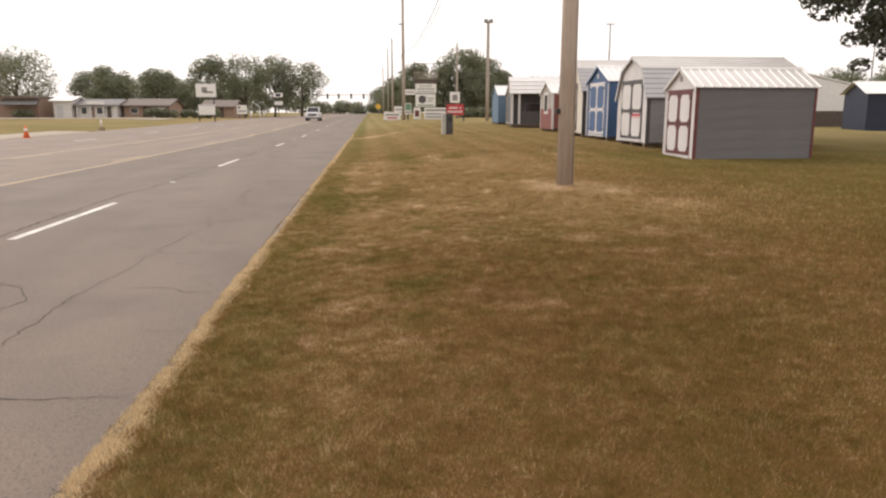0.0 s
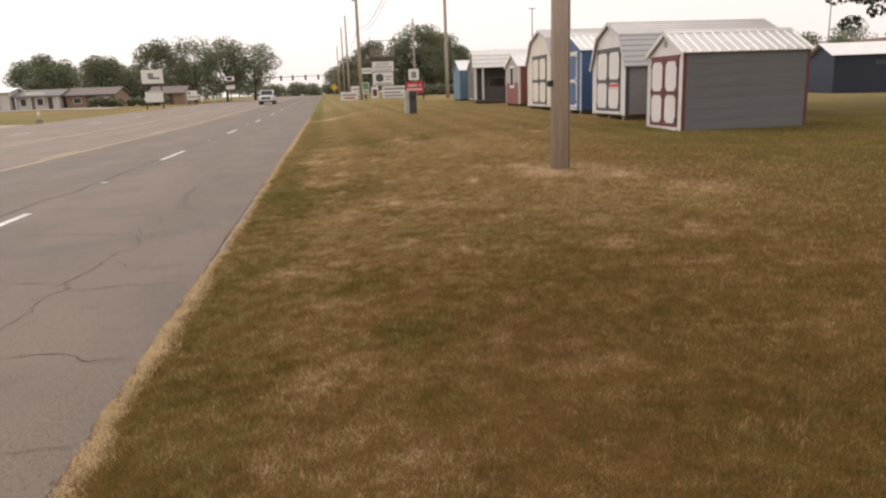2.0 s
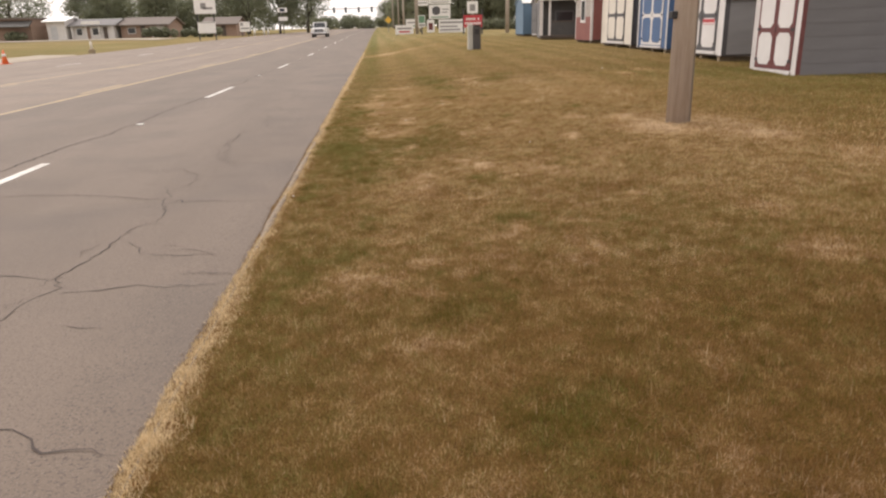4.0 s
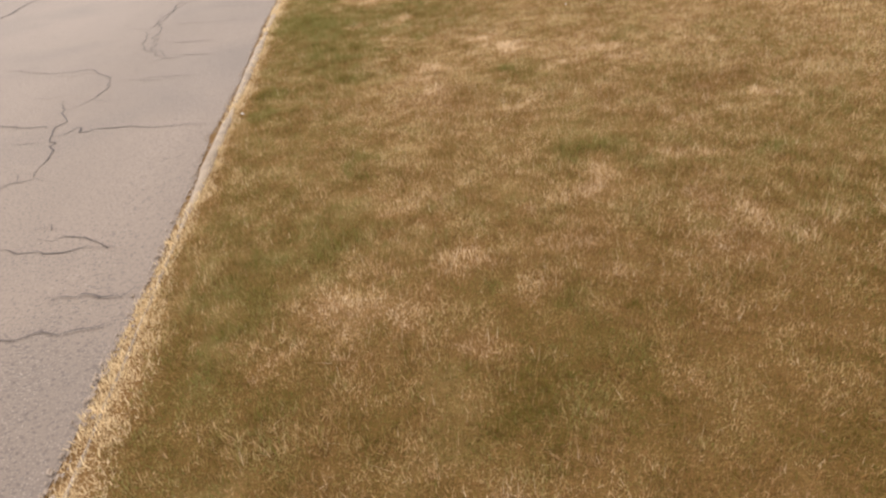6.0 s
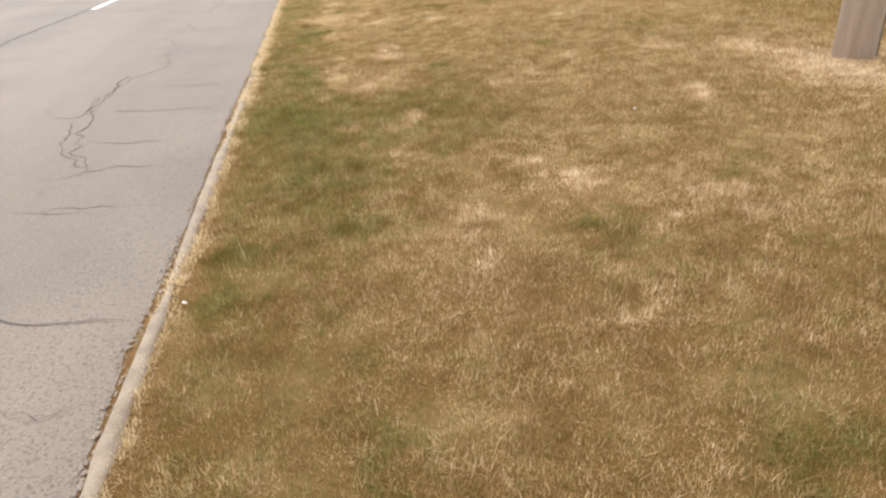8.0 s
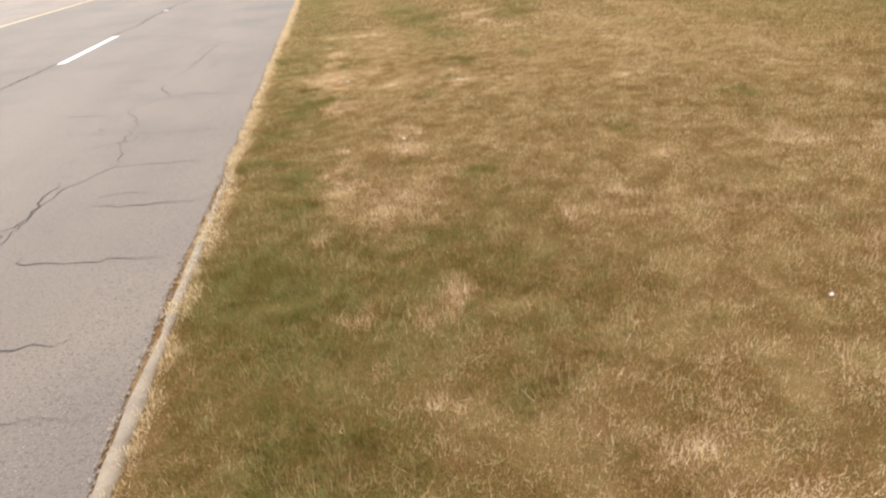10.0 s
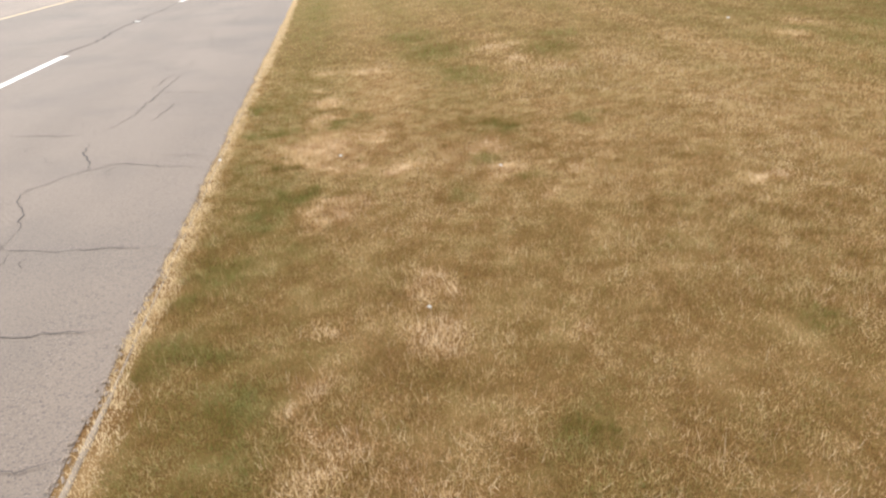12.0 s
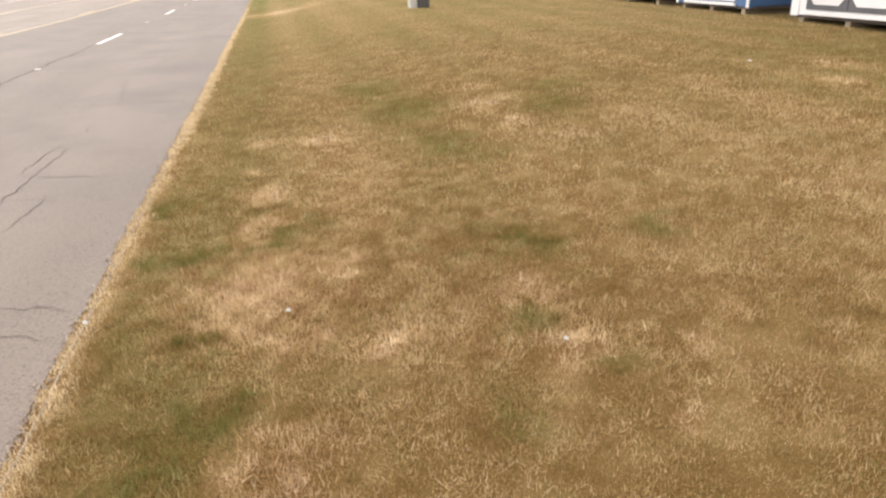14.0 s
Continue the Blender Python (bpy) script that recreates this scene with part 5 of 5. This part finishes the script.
for k, (x, y, h, w) in enumerate(((58, 96, 7.6, 7), (64, 98, 6.2, 6), (70, 100, 7.4, 7), (53, 104, 7.0, 8), (80, 104, 7, 6), (40, 130, 7.5, 14), (31, 125, 6.5, 12), (50, 140, 8.0, 12), (92, 118, 10, 9))):
    tree(x, y, h, w, 500 + k, "rounded green tree behind the shed yard", 0.25, 0.12, 4500, 0.15, lumps=34)
for k in range(14):
    tree(-60 + k * 9 + (k % 3), 330 + (k % 4) * 12, (4.6 if 4 <= k <= 8 else 8) + (k % 3) * (0.4 if 4 <= k <= 8 else 1.5), 13, 600 + k, "distant green tree along the horizon", 0.3, 0.05, 2200, 0.4)
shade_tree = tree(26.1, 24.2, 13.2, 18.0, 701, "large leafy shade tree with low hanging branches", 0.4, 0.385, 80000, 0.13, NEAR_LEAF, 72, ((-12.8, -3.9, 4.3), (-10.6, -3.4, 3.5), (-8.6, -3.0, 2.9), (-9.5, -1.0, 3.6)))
rng = np.random.default_rng(8)
hedge_lumps = [((x, 0.0, 0.75), (0.9, 0.6, 0.75)) for x in np.arange(-9, 9, 0.9)]
hv, hf = leaf_cloud(rng, hedge_lumps, 3500, 0.22)
hedge = thing("hedge", pose(24, 112, zg(24, 112)), "low dark clipped hedge beyond the driveway", "hedge")
part("foliage", fast_mesh("hedge_leaves", hv, hf, HAZED_LEAF), None, hedge)
for k, (x, y, w) in enumerate(((-33.5, 117, 2.2), (-31, 117.5, 2.6), (-28, 120, 3), (-51.5, 114.5, 2.0), (-60, 114, 2.4), (-25.5, 122, 3.0))):
    rng = np.random.default_rng(800 + k)
    sv, sf = leaf_cloud(rng, [((w * (rng.random() - 0.5), 0.6 * (rng.random() - 0.5), 0.5 + 0.5 * rng.random()), (0.6, 0.6, 0.55)) for _ in range(6)], 700, 0.2)
    b = thing("shrub", pose(x, y, zg(x, y)), "dark green shrub in front of a house", "shrub", "shrubs")
    part("foliage", fast_mesh("shrub_leaves", sv, sf, HAZED_LEAF), None, b)


# ---- grass blades and thatch ----
def blades(name, count, area, weight, length, width, seed, dry_shift=0.0, lean=0.9, label="", pale=None, mat=None):
    rng = np.random.default_rng(seed)
    x0, x1, y0, y1 = area
    x, y = x0 + (x1 - x0) * rng.random(count * 3), y0 + (y1 - y0) * rng.random(count * 3)
    keep = rng.random(count * 3) < weight(x, y)
    x, y = x[keep][:count], y[keep][:count]
    n = len(x)
    d = dryness(x, y) if pale is None else np.full(n, pale)
    tuft = (0.66 + 0.6 * value_noise(x, y, 0.11, 41) * (0.5 + value_noise(x, y, 0.5, 42))) * (0.6 + 0.85 * value_noise(x, y, 0.028, 40))
    ln = length * tuft * (0.5 + 0.8 * rng.random(n)) * (1.0 if pale is not None else 1.12 - 0.3 * d + (0.45 * stain(BLEACH_MAP, x, y) + 0.4 * stain(LUSH_MAP, x, y)) * smooth(8, 11, y))
    az = rng.random(n) * math.tau
    tilt = np.clip(np.abs(rng.normal(0, lean, n)), 0, 1.45)
    ux, uy, uz = np.cos(az) * np.sin(tilt), np.sin(az) * np.sin(tilt), np.cos(tilt)
    w = width * (0.6 + 0.8 * rng.random(n))
    turn = rng.random(n) * math.tau
    sx, sy = np.cos(turn) * w, np.sin(turn) * w
    z = ground_z(x, y) + 0.03 * (value_noise(x, y, 0.9, 31) - 0.5) * smooth(-0.25, 0.1, x) - 0.002
    p = np.stack((x, y, z), 1)
    s = np.stack((sx, sy, 0 * sx), 1)
    tip = p + np.stack((ux, uy, uz), 1) * ln[:, None]
    tip[:, 2] = np.maximum(tip[:, 2], z + 0.008)
    verts = np.stack((p - s, p + s, tip), 1).reshape(-1, 3)
    dry = np.clip(d + dry_shift + rng.normal(0, 0.17, n) * (1 - 0.45 * smooth(11, 19, y)), 0, 1)
    # Blade tint falls beyond y 12: distance haze put into the colour.
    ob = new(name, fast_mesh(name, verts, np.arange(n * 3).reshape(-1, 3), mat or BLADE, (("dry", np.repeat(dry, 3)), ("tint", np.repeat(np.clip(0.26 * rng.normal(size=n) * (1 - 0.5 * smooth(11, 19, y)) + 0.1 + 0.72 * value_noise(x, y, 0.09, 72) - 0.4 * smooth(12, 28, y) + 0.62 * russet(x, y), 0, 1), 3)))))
    return tagged(ob, label, "grass", kind="stuff")


def on_lawn(x, y):
    return np.clip((x - thatch_right(y) + 0.05) / 0.05, 0, 1) * (x > -0.34)


def edge_cover(x, y):
    """Straw lies thick along the road edge, thin where the edging shows."""
    gap = smooth(9.0, 10.0, y) * smooth(15.4, 14.2, y) * (0.35 + 0.65 * smooth(0.15, 0.5, value_noise(y, y * 0, 0.7, 63)))
    return (x < thatch_right(y) + 0.03) * (x > road_right(y) + 0.006 + 0.055 * gap * (0.2 + 1.3 * value_noise(x, y, 0.05, 45))) * (0.45 + 0.55 * smooth(0.25, 0.6, value_noise(x, y * 0.6, 0.07, 46))) * np.clip(1.3 - (x + 0.34) / 0.13, 0.25, 1) * np.clip(1.2 - 0.024 * y, 0.15, 1)


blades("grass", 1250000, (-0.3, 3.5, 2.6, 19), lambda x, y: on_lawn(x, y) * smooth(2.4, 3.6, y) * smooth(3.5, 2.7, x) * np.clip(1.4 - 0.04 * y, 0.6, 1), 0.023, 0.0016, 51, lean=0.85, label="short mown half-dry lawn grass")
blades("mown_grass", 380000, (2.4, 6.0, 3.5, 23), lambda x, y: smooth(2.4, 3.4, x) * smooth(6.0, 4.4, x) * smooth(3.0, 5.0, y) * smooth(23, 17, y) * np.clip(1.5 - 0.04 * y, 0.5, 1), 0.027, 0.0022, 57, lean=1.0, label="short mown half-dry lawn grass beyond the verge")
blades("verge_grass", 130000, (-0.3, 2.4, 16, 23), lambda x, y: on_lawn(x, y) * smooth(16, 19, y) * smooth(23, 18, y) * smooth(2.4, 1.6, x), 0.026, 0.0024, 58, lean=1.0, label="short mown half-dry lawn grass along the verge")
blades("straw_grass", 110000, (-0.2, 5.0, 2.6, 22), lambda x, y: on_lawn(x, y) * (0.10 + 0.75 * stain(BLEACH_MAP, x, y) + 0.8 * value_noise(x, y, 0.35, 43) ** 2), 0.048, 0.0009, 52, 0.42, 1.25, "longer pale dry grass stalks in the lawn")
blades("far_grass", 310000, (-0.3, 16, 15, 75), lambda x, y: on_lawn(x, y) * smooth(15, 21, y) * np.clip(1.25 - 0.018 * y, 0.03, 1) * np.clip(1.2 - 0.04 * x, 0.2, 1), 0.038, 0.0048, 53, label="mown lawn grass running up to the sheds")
blades("side_grass", 200000, (4.2, 17, 2, 22), lambda x, y: np.clip(1.5 - 0.07 * x, 0.2, 1) * smooth(4.2, 5.6, x) * smooth(1.5, 5, y), 0.045, 0.0042, 54, label="mown lawn grass beside the pole")
blades("dead_thatch", 170000, (-0.40, -0.12, 1.5, 48), edge_cover, 0.027, 0.0018, 55, 0, 1.2, "pale dead grass thatch along the road edge", pale=0.95, mat=THATCH)
blades("fluffy_thatch", 60000, (-0.46, -0.02, 1.5, 12), lambda x, y: edge_cover(x, y) * (x < thatch_right(y) - 0.015) * smooth(9.5, 6, y) * (0.35 + 0.65 * value_noise(x, y, 0.25, 44)), 0.03, 0.0017, 56, 0, 1.0, "fluffy bleached straw rolled up along the road edge", pale=0.95, mat=THATCH)

# ---- litter ----
def scrap(x, y, size, seed):
    rng = np.random.default_rng(seed)
    bm = bmesh.new()
    ring = [bm.verts.new((size * (0.6 + 0.6 * rng.random()) * math.cos(a), size * (0.5 + 0.5 * rng.random()) * math.sin(a), 0.01 + 0.012 * rng.random())) for a in np.arange(0, 6.2, 0.9)]
    mid = bm.verts.new((0, 0, 0.03))
    for i in range(len(ring)):
        bm.faces.new((ring[i], ring[(i + 1) % len(ring)], mid))
    bmesh.ops.solidify(bm, geom=bm.faces, thickness=0.002)
    ob = part("litter", bm, SIGN_WHITE, None, at=pose(x, y, zg(x, y) + 0.012))
    return tagged(ob, "crumpled white paper scrap lying in the grass", "litter", "paper scraps")


for k, (x, y, size) in enumerate(((-0.215, 10.7, 0.013), (0.97, 15.42, 0.012), (6.3, 22.6, 0.035), (1.7, 17.2, 0.014), (0.62, 17.9, 0.016), (-0.3, 18.1, 0.018), (2.3, 12.4, 0.012))):
    scrap(x, y, size, 950 + k)
